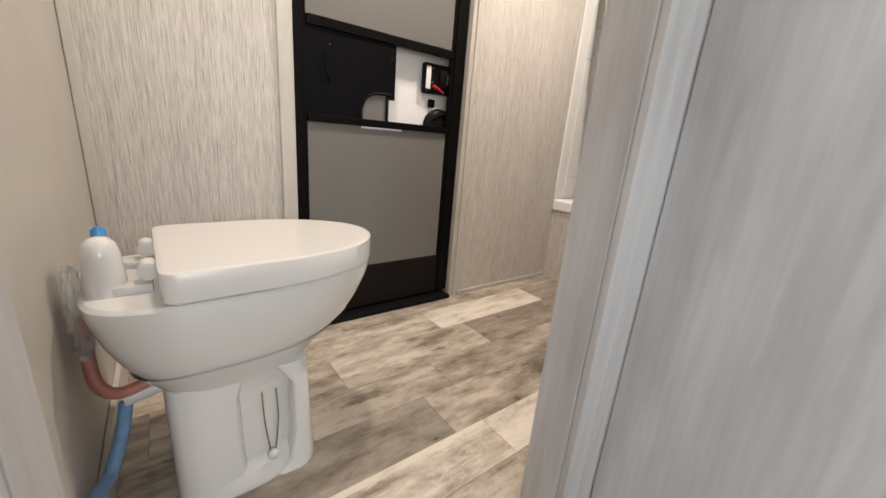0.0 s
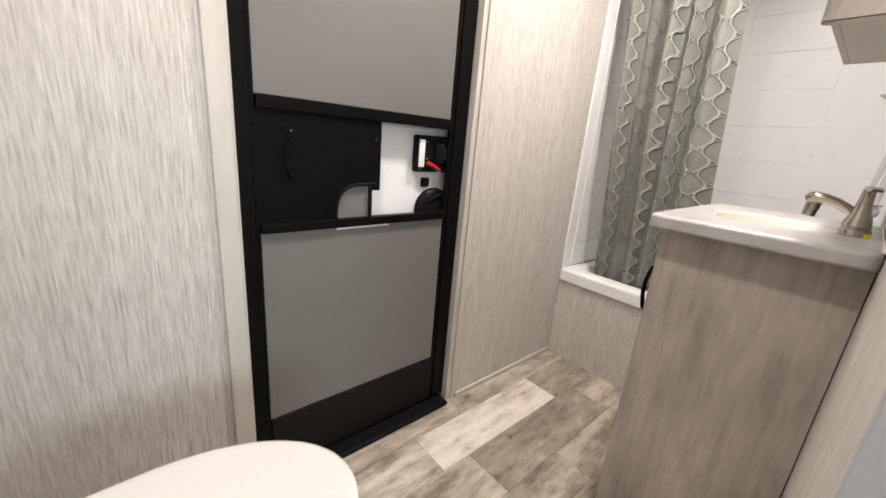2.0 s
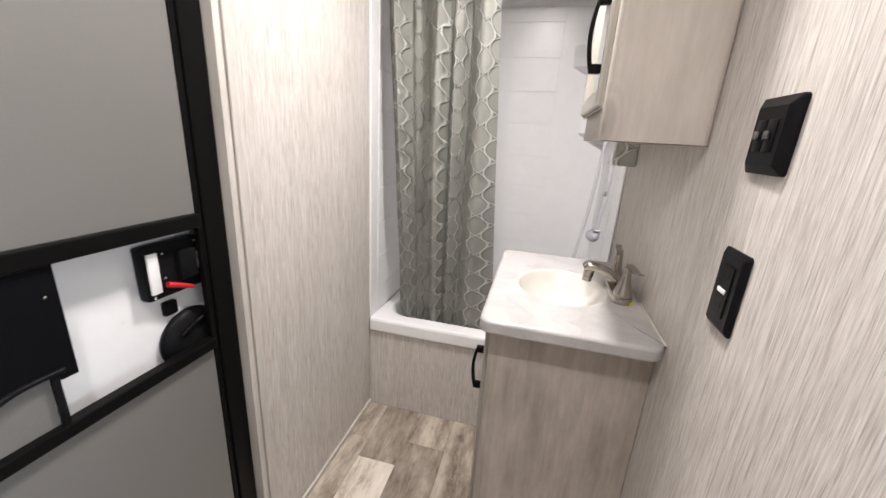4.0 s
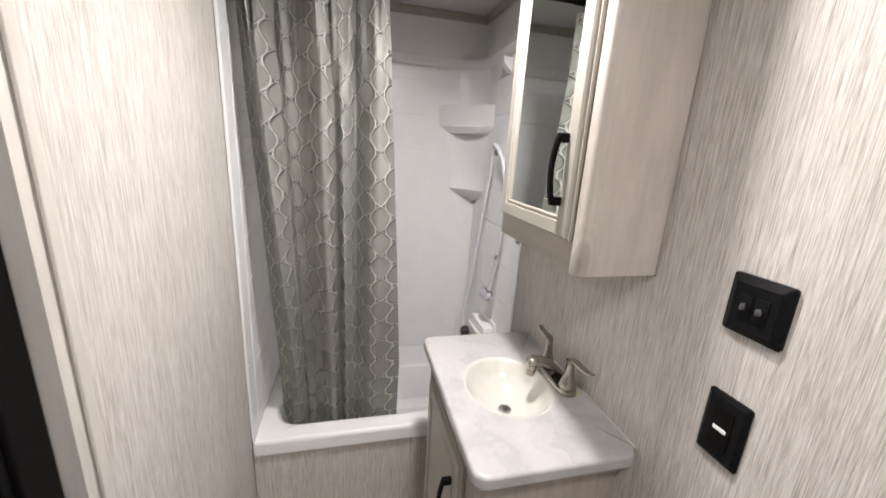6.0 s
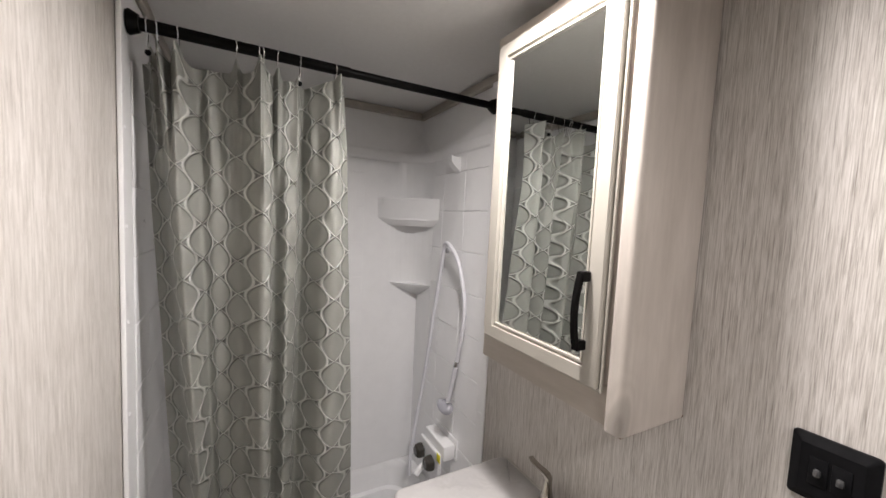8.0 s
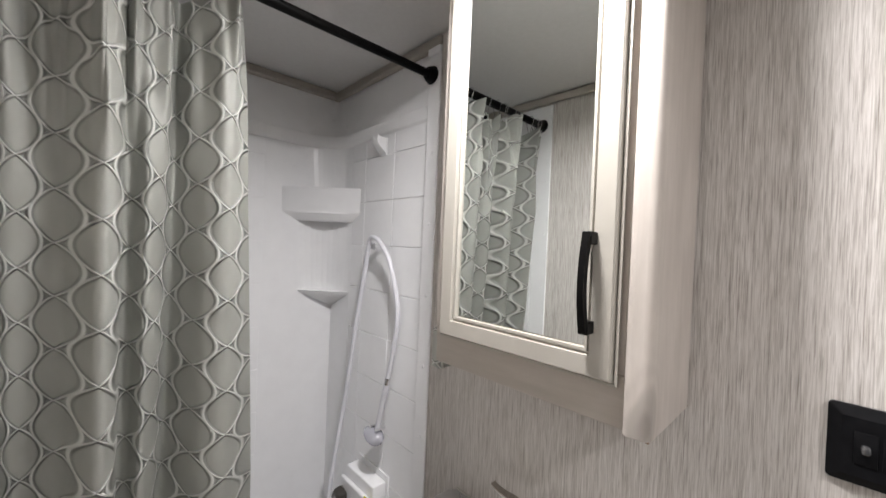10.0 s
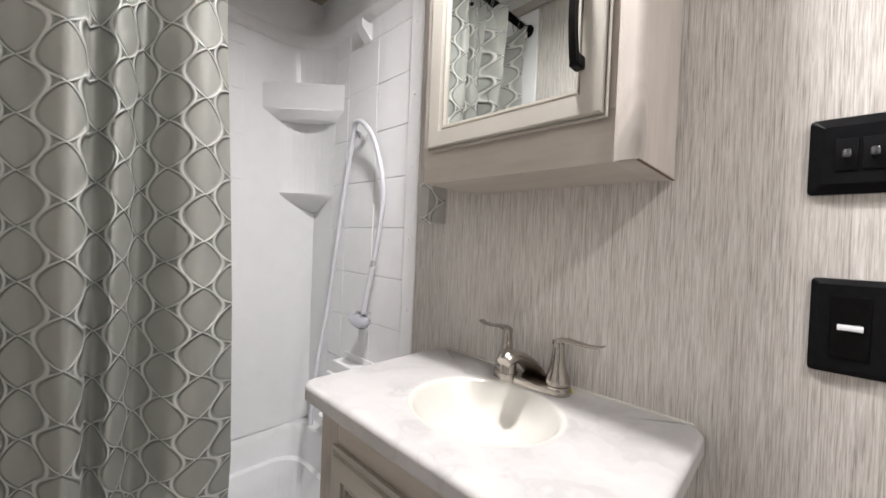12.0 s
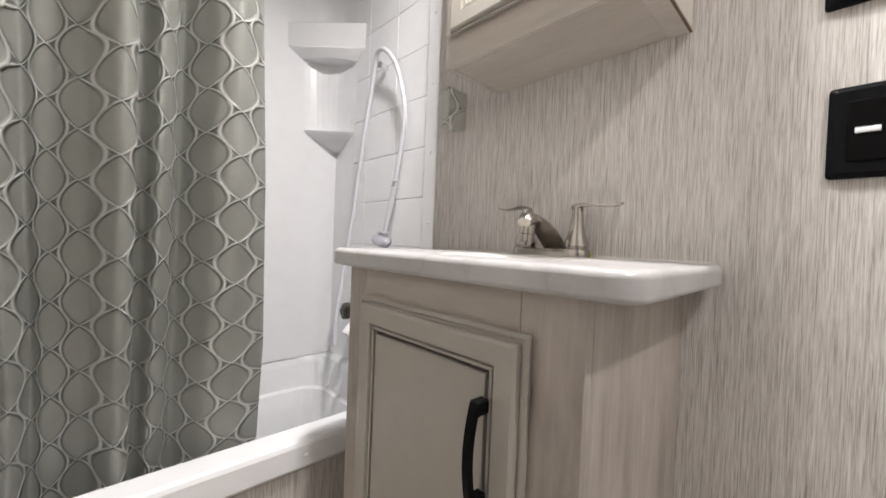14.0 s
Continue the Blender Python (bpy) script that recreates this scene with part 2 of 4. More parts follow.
MARBLE = marble()
BAG = mat("clear_bag", (0.70, 0.70, 0.68), 0.22, Alpha=0.30)
DIFF = mat("lamp_diffuser", (0.9, 0.9, 0.9), 0.4)
DIFF.node_tree.nodes["Principled BSDF"].inputs["Emission Color"].default_value = (1, 0.92, 0.82, 1)
DIFF.node_tree.nodes["Principled BSDF"].inputs["Emission Strength"].default_value = 6.0


# ---- building helpers ----
ORIGIN = {}


def root_of(ob):
    while ob.parent:
        ob = ob.parent
    return ob


def mesh_from(name, bm, material, origin=(0, 0, 0), smooth=True):
    bm.transform(Matrix.Translation(-Vector(origin)))
    me = bpy.data.meshes.new(name)
    bmesh.ops.recalc_face_normals(bm, faces=bm.faces)
    for f in bm.faces:
        f.smooth = smooth and f.calc_area() < 0.0025
    if smooth:
        for e in bm.edges:
            if len(e.link_faces) == 2 and e.calc_face_angle(0) > radians(38):
                e.smooth = False
    bm.to_mesh(me)
    bm.free()
    me.materials.append(material)
    return me


def thing(name, at, label, category, group="", kind=""):
    ob = new(name)
    ob.location = at
    ORIGIN[ob.name] = at
    return tagged(ob, label, category, group, kind)


def part(name, bm, material, parent, label=""):
    ob = new(name, mesh_from(name, bm, material, ORIGIN[root_of(parent).name]))
    ob.parent = parent
    return tagged(ob, label)


def solid(name, bm, material, label, category, kind="", at=None):
    """A thing, or a piece of the setting, of one mesh."""
    if at is None:
        vs = [v.co for v in bm.verts]
        at = ((min(v.x for v in vs) + max(v.x for v in vs)) / 2, (min(v.y for v in vs) + max(v.y for v in vs)) / 2, min(v.z for v in vs))
    ob = new(name, mesh_from(name, bm, material, at))
    ob.location = at
    ORIGIN[ob.name] = at
    return tagged(ob, label, category, "", kind)


def box(x0, x1, y0, y1, z0, z1, bevel=0.0, seg=2, bm=None):
    one = bmesh.new()
    bmesh.ops.create_cube(one, size=1)
    bmesh.ops.scale(one, vec=(x1 - x0, y1 - y0, z1 - z0), verts=one.verts)
    bmesh.ops.translate(one, vec=((x0 + x1) / 2, (y0 + y1) / 2, (z0 + z1) / 2), verts=one.verts)
    if bevel:
        bmesh.ops.bevel(one, geom=one.edges[:], offset=bevel, segments=seg, affect="EDGES", profile=0.5)
    return join(bm, one)


def join(bm, one):
    if bm is None:
        return one
    tmp = bpy.data.meshes.new("tmp")
    one.to_mesh(tmp)
    one.free()
    bm.from_mesh(tmp)
    bpy.data.meshes.remove(tmp)
    return bm


def rod(a, b, r0, r1=None, n=20, bm=None, bevel=0.0):
    a, b = Vector(a), Vector(b)
    one = bmesh.new()
    bmesh.ops.create_cone(one, cap_ends=True, segments=n, radius1=r0, radius2=r0 if r1 is None else r1, depth=(b - a).length)
    if bevel:
        bmesh.ops.bevel(one, geom=[e for e in one.edges if len(e.link_faces) == 2 and any(len(f.verts) > 4 for f in e.link_faces)], offset=bevel, segments=2, affect="EDGES")
    turn = (b - a).to_track_quat("Z", "Y").to_matrix().to_4x4()
    one.transform(Matrix.Translation((a + b) / 2) @ turn)
    return join(bm, one)


def ball(c, r, scale=(1, 1, 1), bm=None, n=20):
    one = bmesh.new()
    bmesh.ops.create_uvsphere(one, u_segments=n, v_segments=n // 2 + 2, radius=r)
    one.transform(Matrix.Translation(c) @ Matrix.Diagonal((*scale, 1)))
    return join(bm, one)


def loft(rings, cap=True, bm=None, closed=True):
    """Skin through rings of equally many points."""
    one = bmesh.new()
    rows = [[one.verts.new(p) for p in ring] for ring in rings]
    n = len(rows[0])
    for a, b in zip(rows, rows[1:]):
        for i in range(n if closed else n - 1):
            one.faces.new((a[i], a[(i + 1) % n], b[(i + 1) % n], b[i]))
    if cap:
        one.faces.new(rows[0][::-1])
        one.faces.new(rows[-1])
    return join(bm, one)


def tube(points, r, n=12, bm=None, radii=None, smooth=6):
    """A round tube along a smooth line through the points."""
    pts = [Vector(p) for p in points]
    line, rad = [], []
    for i in range(len(pts) - 1):
        p0, p1, p2, p3 = pts[max(i - 1, 0)], pts[i], pts[i + 1], pts[min(i + 2, len(pts) - 1)]
        for k in range(smooth):
            t = k / smooth
            line.append(0.5 * (2 * p1 + (p2 - p0) * t + (2 * p0 - 5 * p1 + 4 * p2 - p3) * t * t + (3 * p1 - p0 - 3 * p2 + p3) * t ** 3))
            rad.append(r if radii is None else radii[i] * (1 - t) + radii[i + 1] * t)
    line.append(pts[-1])
    rad.append(r if radii is None else radii[-1])
    rings, side = [], None
    for i, p in enumerate(line):
        d = (line[min(i + 1, len(line) - 1)] - line[max(i - 1, 0)]).normalized()
        if side is None:
            side = d.orthogonal().normalized()
        side = (side - d * side.dot(d)).normalized()
        up = d.cross(side)
        rings.append([p + rad[i] * (math.cos(2 * math.pi * k / n) * side + math.sin(2 * math.pi * k / n) * up) for k in range(n)])
    return loft(rings, True, bm)


def round_rect(x0, x1, y0, y1, r, z, n=6):
    out = []
    for cx, cy, a0 in ((x1 - r, y1 - r, 0), (x0 + r, y1 - r, 90), (x0 + r, y0 + r, 180), (x1 - r, y0 + r, 270)):
        for k in range(n + 1):
            a = radians(a0 + 90 * k / n)
            out.append((cx + r * math.cos(a), cy + r * math.sin(a), z))
    return out


def plate_xz(x0, x1, z0, z1, y, depth, chamfer, r=0.006):
    """A wall plate on the south wall, thick towards +y, with sloped sides."""
    rings = []
    for d, inset in ((0, 0), (depth * 0.35, 0), (depth, chamfer)):
        rings.append([(px, y + d, pz) for px, pz, _ in round_rect(x0 + inset, x1 - inset, z0 + inset, z1 - inset, max(r - inset * 0.3, 0.002), 0)])
    return loft(rings)


# ---- setting ----
SOUTH, NORTH, WEST, EAST = 0.392, 1.455, -0.17, 2.745
OUT = 0.312
solid("wall_south", box(0.606, 2.0, OUT, SOUTH, 0, CEIL), PAPER, "streaked beige linen wallpaper on the vanity wall", "wall", "structure")
solid("wall_south_shower", box(2.002, 2.83, OUT - 0.01, 0.358, 0, CEIL), WHITE, "white wall behind the shower surround", "wall", "structure")
solid("wall_south_lintel", box(-0.112, 0.604, OUT, SOUTH, 2.03, CEIL), PAPER, "streaked beige linen wallpaper over the doorway", "wall", "structure")
solid("wall_south_jamb", box(-0.30, -0.114, OUT, SOUTH, 0, CEIL), PAPER, "streaked beige linen wallpaper beside the doorway", "wall", "structure")
solid("wall_west", box(-0.25, WEST, SOUTH + 0.002, NORTH, 0, CEIL), PLAIN, "smooth plain beige board behind the toilet", "wall", "structure")
solid("wall_north_west_part", box(-0.25, 0.3755, NORTH, NORTH + 0.06, 0, CEIL), PAPER, "streaked beige linen wallpaper beside the entry door", "wall", "structure")
solid("wall_north_east_part", box(1.224, 2.83, NORTH, NORTH + 0.06, 0, CEIL), PAPER, "streaked beige linen wallpaper between door and tub", "wall", "structure")
solid("wall_north_over_door", box(0.376, 1.222, NORTH, NORTH + 0.06, 2.08, CEIL), PAPER, "streaked beige linen wallpaper over the entry door", "wall", "structure")
solid("wall_east", box(2.76, 2.83, SOUTH, NORTH, 0, CEIL), WHITE, "white wall behind the shower surround", "wall", "structure")
solid("ceiling", box(-1.3, 2.83, -1.8, NORTH + 0.2, CEIL, CEIL + 0.05), CEILING, "pale grey vinyl ceiling", "ceiling", "structure")
# room that the walk starts in
solid("wall_outer_panel", box(0.715, 1.6, OUT - 0.012, OUT - 0.002, 0, CEIL), OUTER, "grey oak panel outside the bathroom", "wall", "structure")
solid("wall_hall_west", box(-1.05, -0.98, -1.7, OUT, 0, CEIL), OUTER, "grey oak panelled hall wall", "wall", "structure")
solid("wall_hall_east", box(1.6, 1.67, -1.7, OUT, 0, CEIL), OUTER, "grey oak panelled hall wall", "wall", "structure")
solid("wall_hall_north", box(-1.0, -0.302, OUT, SOUTH, 0, CEIL), OUTER, "grey oak panelled hall wall", "wall", "structure")
bm = box(-1.05, 1.67, -1.77, -1.70, 0, 0.93)
box(-1.05, 1.67, -1.77, -1.70, 1.77, CEIL, bm=bm)
box(-1.05, -0.72, -1.77, -1.70, 0.93, 1.77, bm=bm)
box(0.42, 1.67, -1.77, -1.70, 0.93, 1.77, bm=bm)
solid("wall_hall_south", bm, OUTER, "grey oak panelled hall wall with a window", "wall", "structure")

# doorway lining and casings
bm = box(0.592, 0.606, OUT - 0.002, SOUTH + 0.002, 0, 2.03, 0.002)
solid("door_jamb_east", bm, OUTER, "pale wood lining of the doorway", "door jamb", "structure")
solid("door_jamb_west", box(-0.114, -0.10, OUT - 0.002, SOUTH + 0.002, 0, 2.03, 0.002), OUTER, "pale wood lining of the doorway", "door jamb", "structure")
for x0, x1 in ((0.594, 0.6575), (0.6580, 0.712), (-0.175, -0.102)):
    solid("casing", box(x0, x1, OUT - 0.018, OUT - 0.003, 0, 2.06, 0.0012), OUTER, "grey wood casing board round the doorway", "trim", "structure")

leaf_door = thing("door_1", (0.72, 0.29, 0.012), "grey oak bathroom door standing open into the hall", "door", "", "structure")
bm = box(0.0, 0.032, -0.68, 0.0, 0.012, 2.0, 0.003)
bm.transform(Matrix.Translation((0.716, 0.2925, 0)) @ Matrix.Rotation(radians(7), 4, "Z"))
part("door_leaf", bm, OUTER, leaf_door)
solid("door_stop", box(0.7125, 0.728, 0.294, OUT - 0.0125, 0, 2.03), OUTER, "grey wood strip by the door hinge", "trim", "structure")

# moulding, base and corner trims
solid("corner_trim", box(WEST + 0.001, WEST + 0.026, NORTH - 0.010, NORTH - 0.001, 0, CEIL - 0.03, 0.003), TRIM, "thin beige corner trim strip", "trim", "structure")
solid("door_trim_west", box(0.354, 0.402, NORTH - 0.014, NORTH - 0.001, 0, 2.10, 0.004), TRIM, "beige wood strip beside the entry door", "trim", "structure")
solid("door_trim_east", box(1.214, 1.234, NORTH - 0.007, NORTH - 0.001, 0, 2.10, 0.002), TRIM, "beige wood strip beside the entry door", "trim", "structure")
solid("baseboard", box(1.243, 1.984, NORTH - 0.013, NORTH - 0.001, 0, 0.022, 0.003), TRIM, "thin beige quarter round along the floor", "trim", "structure")
solid("baseboard_west", box(WEST + 0.001, WEST + 0.015, SOUTH + 0.01, NORTH - 0.012, 0, 0.10, 0.003), TRIM, "beige board along the floor behind the toilet", "trim", "structure")
for name, b in (("crown_back", (2.668, 2.700, 0.4005, 1.42, CEIL - 0.034, CEIL - 0.001)), ("crown_south", (1.99, 2.700, 0.374, 0.400, CEIL - 0.034, CEIL - 0.001)),
                ("crown_north", (-0.16, 2.654, 1.431, 1.447, CEIL - 0.036, CEIL - 0.001))):
    solid(name, box(*b, 0.006), CROWN, "beige crown moulding at the ceiling", "trim", "structure")

# ---- entry screen door ----
door = thing("screen_door", (0.80, 1.49, 0.02), "black framed screen door with smoky grey panels and sliding hatch", "door")
Y0, Y1 = 1.478, 1.502
part("frame_stile", box(0.409, 0.450, Y0, Y1, 0.03, 2.06, 0.004), BLACK, door)
part("frame_stile", box(1.128, 1.188, Y0 + 0.002, Y1, 0.03, 2.06, 0.004), BLACK, door)
part("frame_lip", box(1.112, 1.1275, Y0 + 0.008, Y1, 0.03, 2.06, 0.003), BLACK, door)
part("frame_lip", box(0.4505, 0.462, Y0 + 0.008, Y1, 0.03, 2.06, 0.003), BLACK, door)
for z0, z1 in ((1.166, 1.200), (0.842, 0.870), (2.02, 2.06)):
    part("frame_rail", box(0.4625, 1.1115, Y0 - 0.004, Y1, z0, z1, 0.004), BLACK, door)
KICK = speckled("dark_brown_metal", (0.006, 0.0042, 0.0038), 0.6, 40, 0.2)
KICK.node_tree.nodes["Principled BSDF"].inputs["Specular IOR Level"].default_value = 0.2
part("kick_plate", box(0.4625, 1.1115, Y0 + 0.004, Y1, 0.03, 0.232, 0.004), KICK, door, "dark brown kick plate")
part("screen", box(0.4625, 1.1115, Y0 + 0.012, Y1 - 0.004, 0.2325, 0.842), SCREEN, door, "smoky grey screen panel")
part("screen", box(0.4625, 1.1115, Y0 + 0.012, Y1 - 0.004, 1.200, 2.02), SCREEN, door, "smoky grey screen panel")
part("screen_clip", box(0.68, 0.87, Y0 + 0.0112, Y0 + 0.0124, 0.8335, 0.8415), WHITE, door, "white strip under the rail")
# sliding hatch with a quarter round cut-out at its lower corner
ring = [(0.450, 0.864), (0.672, 0.864), (0.674, 0.90)]
for k in range(9):
    a = radians(180 - 90 * k / 8)
    ring.append((0.735 + 0.061 * math.cos(a), 0.905 + 0.066 * math.sin(a)))
ring += [(0.800, 0.972), (0.800, 0.955), (0.826, 0.955), (0.826, 1.166), (0.450, 1.166)]
bm = loft([[(x, Y0 + 0.006, z) for x, z in ring], [(x, Y0 + 0.011, z) for x, z in ring]])
hatch = part("sliding_hatch", bm, SLIDER, door, "charcoal sliding hatch sheet")
part("hatch_edge", tube([(0.676, Y0 + 0.004, 0.866), (0.676, Y0 + 0.004, 0.905), (0.693, Y0 + 0.004, 0.949), (0.735, Y0 + 0.004, 0.972), (0.805, Y0 + 0.004, 0.974)], 0.0055), BLACKP, hatch)
part("hatch_bar", box(0.785, 0.797, Y0 + 0.002, Y0 + 0.012, 0.864, 0.970, 0.002), BLACKP, hatch)
part("grip", tube([(0.545, Y0 + 0.004, 1.115), (0.530, Y0 - 0.004, 1.085), (0.528, Y0 - 0.006, 1.05), (0.533, Y0 - 0.004, 1.015), (0.548, Y0 + 0.004, 0.99)], 0.003), SLIDER, hatch)
for x, z in ((0.548, 1.118), (0.806, 1.112)):
    part("rivet", ball((x, Y0 + 0.005, z), 0.0035), NICKEL, hatch)
part("grey_window", box(0.676, 0.786, Y0 + 0.013, Y0 + 0.018, 0.864, 0.972), SCREEN, door)

outer = thing("entry_door", (0.80, 1.56, 0.02), "white outer entry door behind the screen door", "door")
part("door_leaf", box(0.40, 1.20, 1.545, 1.575, 0.02, 2.07), WHITE, outer)
lock = part("lock_plate", box(0.99, 1.132, 1.512, 1.544, 1.012, 1.140, 0.008), BLACKP, outer, "black door latch")
part("label_strip", box(0.996, 1.020, 1.506, 1.5125, 1.03, 1.125, 0.002), WHITE, lock, "white strip")
part("label_strip", box(1.112, 1.122, 1.506, 1.5125, 1.06, 1.10, 0.001), WHITE, lock, "white strip")
part("latch_block", box(1.064, 1.108, 1.496, 1.5125, 1.045, 1.115, 0.004), BLACKP, lock)
part("lever", tube([(1.03, 1.503, 1.046), (1.055, 1.499, 1.036), (1.09, 1.500, 1.020)], 0.0065, radii=[0.007, 0.0065, 0.004]), RED, lock, "red latch lever")
for x, z in ((1.004, 1.022), (1.034, 1.118), (1.034, 1.06), (1.118, 1.128)):
    part("screw", ball((x, 1.5115, z), 0.003), CHROME, lock)
part("keyhole_cover", box(1.035, 1.068, 1.530, 1.545, 0.955, 0.990, 0.004), BLACKP, outer)
bm = ball((1.095, 1.535, 0.872), 0.085, (1, 0.35, 0.95))
part("pull_cup", bm, BLACKP, outer, "black rounded pull cup")
part("pull_cup_bar", tube([(1.05, 1.512, 0.90), (1.09, 1.504, 0.925), (1.135, 1.508, 0.93)], 0.006), BLACK, outer)
for n, b in (("door_lining_west", (0.376, 0.4085, 1.456, 1.60, 0, 2.08)), ("door_lining_east", (1.192, 1.222, 1.456, 1.60, 0, 2.08)), ("door_lining_top", (0.409, 1.190, 1.456, 1.60, 2.062, 2.08))):
    solid(n, box(*b), TRIM, "beige wood lining of the entry door", "door frame", "structure")
solid("entry_back", box(0.3, 1.3, 1.601, 1.63, 0, 2.1), BLACK, "dark closing panel outside the entry door", "wall", "structure")
solid("threshold", box(0.409, 1.178, 1.425, 1.54, 0.0, 0.020, 0.005), BLACKP, "black rubber door threshold", "threshold", "structure")

# ---- tub and shower ----
tub = thing("bathtub", (2.36, 0.92, 0), "white moulded bathtub with a wallpapered apron", "bathtub")
part("apron", box(1.985, 2.0, SOUTH + 0.003, NORTH - 0.003, 0, 0.462), PAPER, tub, "linen wallpaper apron panel")
SIN, BK = 0.378, 2.695
TX0, TX1, TY0, TY1 = 1.972, 2.735, 0.362, NORTH - 0.004
rings = [round_rect(TX0 + 0.004, TX1, TY0, TY1, 0.012, 0.445, 8), round_rect(TX0, TX1, TY0, TY1, 0.012, 0.452, 8), round_rect(TX0, TX1, TY0, TY1, 0.012, 0.502, 8),
         round_rect(TX0 + 0.004, TX1 - 0.002, TY0 + 0.002, TY1 - 0.002, 0.012, 0.511, 8), round_rect(TX0 + 0.012, TX1 - 0.006, TY0 + 0.006, TY1 - 0.006, 0.014, 0.515, 8),
         round_rect(TX0 + 0.075, TX1 - 0.03, TY0 + 0.05, TY1 - 0.06, 0.10, 0.515, 8), round_rect(TX0 + 0.088, TX1 - 0.036, TY0 + 0.056, TY1 - 0.066, 0.10, 0.508, 8),
         round_rect(TX0 + 0.095, TX1 - 0.042, TY0 + 0.06, TY1 - 0.075, 0.10, 0.485, 8), round_rect(TX0 + 0.11, TX1 - 0.055, TY0 + 0.075, TY1 - 0.10, 0.10, 0.36, 8),
         round_rect(TX0 + 0.125, TX1 - 0.075, TY0 + 0.09, TY1 - 0.13, 0.10, 0.355, 8), round_rect(TX0 + 0.15, TX1 - 0.12, TY0 + 0.12, TY1 - 0.20, 0.10, 0.16, 8),
         round_rect(TX0 + 0.20, TX1 - 0.17, TY0 + 0.18, TY1 - 0.27, 0.08, 0.13, 8)]
bm = loft(rings, False)
bm.faces.new([v for v in bm.verts][-36:])
# the deck falls towards the back wall
for v in bm.verts:
    if v.co.z > 0.44:
        v.co.z -= 0.032 * max(0.0, min(1.0, (v.co.x - 2.2) / 0.45))
part("tub_shell", bm, WHITE, tub, "glossy white tub shell")
for y in (0.80, 1.12, 1.40):
    part("screw", ball((TX0 + 0.001, y, 0.476), 0.006, (0.5, 1, 1)), WHITE, tub)

sur = thing("shower_surround", (2.72, 0.92, 0.515), "white moulded shower surround with tile relief", "shower surround")
TOP = 2.085
part("back_panel", box(BK, 2.756, SIN, NORTH - 0.006, 0.486, TOP), WHITE, sur)
part("side_panel", box(2.046, BK, 0.360, SIN, 0.486, TOP + 0.10), WHITE, sur)
part("flange", box(1.988, 2.044, SOUTH + 0.001, SOUTH + 0.008, 0.515, TOP + 0.20, 0.003), WHITE, sur)
part("flange_return", box(2.040, 2.0458, 0.362, SOUTH + 0.001, 0.515, TOP + 0.20), WHITE, sur)
part("side_panel", box(1.978, BK, NORTH - 0.012, NORTH - 0.002, 0.515, CEIL - 0.04, 0.002), WHITE, sur)
# upper band that stands out over the panels, with a sloped underside
prof = [(-0.012, TOP, 0.15), (0.0, TOP + 0.001, 0.15), (0.010, TOP + 0.012, 0.15), (0.019, TOP + 0.035, 0.15), (0.021, TOP + 0.045, 0.14), (0.018, TOP + 0.055, 0.12), (0.010, TOP + 0.11, 0.06), (-0.006, CEIL - 0.036, 0.02), (-0.008, CEIL - 0.002, 0.02)]
R = 0.15
rows = []
for o, z, r in prof:
    x1, y0 = BK - 0.0005 - o, SIN + 0.0005 + o
    row = [(2.047, y0, z)]
    row += [(x1 - r + r * math.sin(radians(a)), y0 + r - r * math.cos(radians(a)), z) for a in range(0, 91, 9)]
    rows.append(row + [(x1, NORTH - 0.013, z)])
part("band_end", box(1.990, 2.0465, SOUTH + 0.001, SOUTH + 0.012, TOP + 0.201, CEIL - 0.036, 0.002), WHITE, sur)
part("upper_band", loft(rows, False, None, False), WHITE, sur, "smooth white band below the ceiling")
# moulded corner column, two corner shelves
CX, CY = BK, SIN
def corner(ra, z, bulge=0.0, n=9):
    """Points of a corner piece that reaches ra along both walls; bulge > 0 rounds it out, < 0 hollows it."""
    pts = [(CX, CY, z)]
    for k in range(n):
        t = k / (n - 1)
        x, y = CX - ra * t, CY + ra * (1 - t)
        o = bulge * math.sin(math.pi * t)
        pts.append((x - o * 0.7071, y + o * 0.7071, z))
    return pts
def fillet(r, z, n=13):
    """A hollow corner of radius r, tangent to both walls."""
    return [(CX + 0.01, CY - 0.01, z)] + [(CX - r + r * math.cos(radians(a)), CY + r - r * math.sin(radians(a)), z) for a in [90 * k / (n - 1) for k in range(n)]]
part("corner_niche", loft([fillet(0.165, 1.468), fillet(0.19, 1.80)]), WHITE, sur)
part("corner_shelf", loft([corner(0.02, 1.400, 0.0), corner(0.150, 1.460, 0.004), corner(0.157, 1.470, 0.004)]), WHITE, sur)
part("corner_shelf", loft([corner(0.17, 1.765, 0.03), corner(0.225, 1.795, 0.012), corner(0.232, 1.803, 0.0), corner(0.235, 1.895, 0.0), corner(0.230, 1.902, 0.0)]), WHITE, sur)
part("corner_upper", loft([fillet(0.13, 1.90), fillet(R, TOP + 0.002)]), WHITE, sur)
PITCH, Z0 = 0.171, 1.160
tiles = []
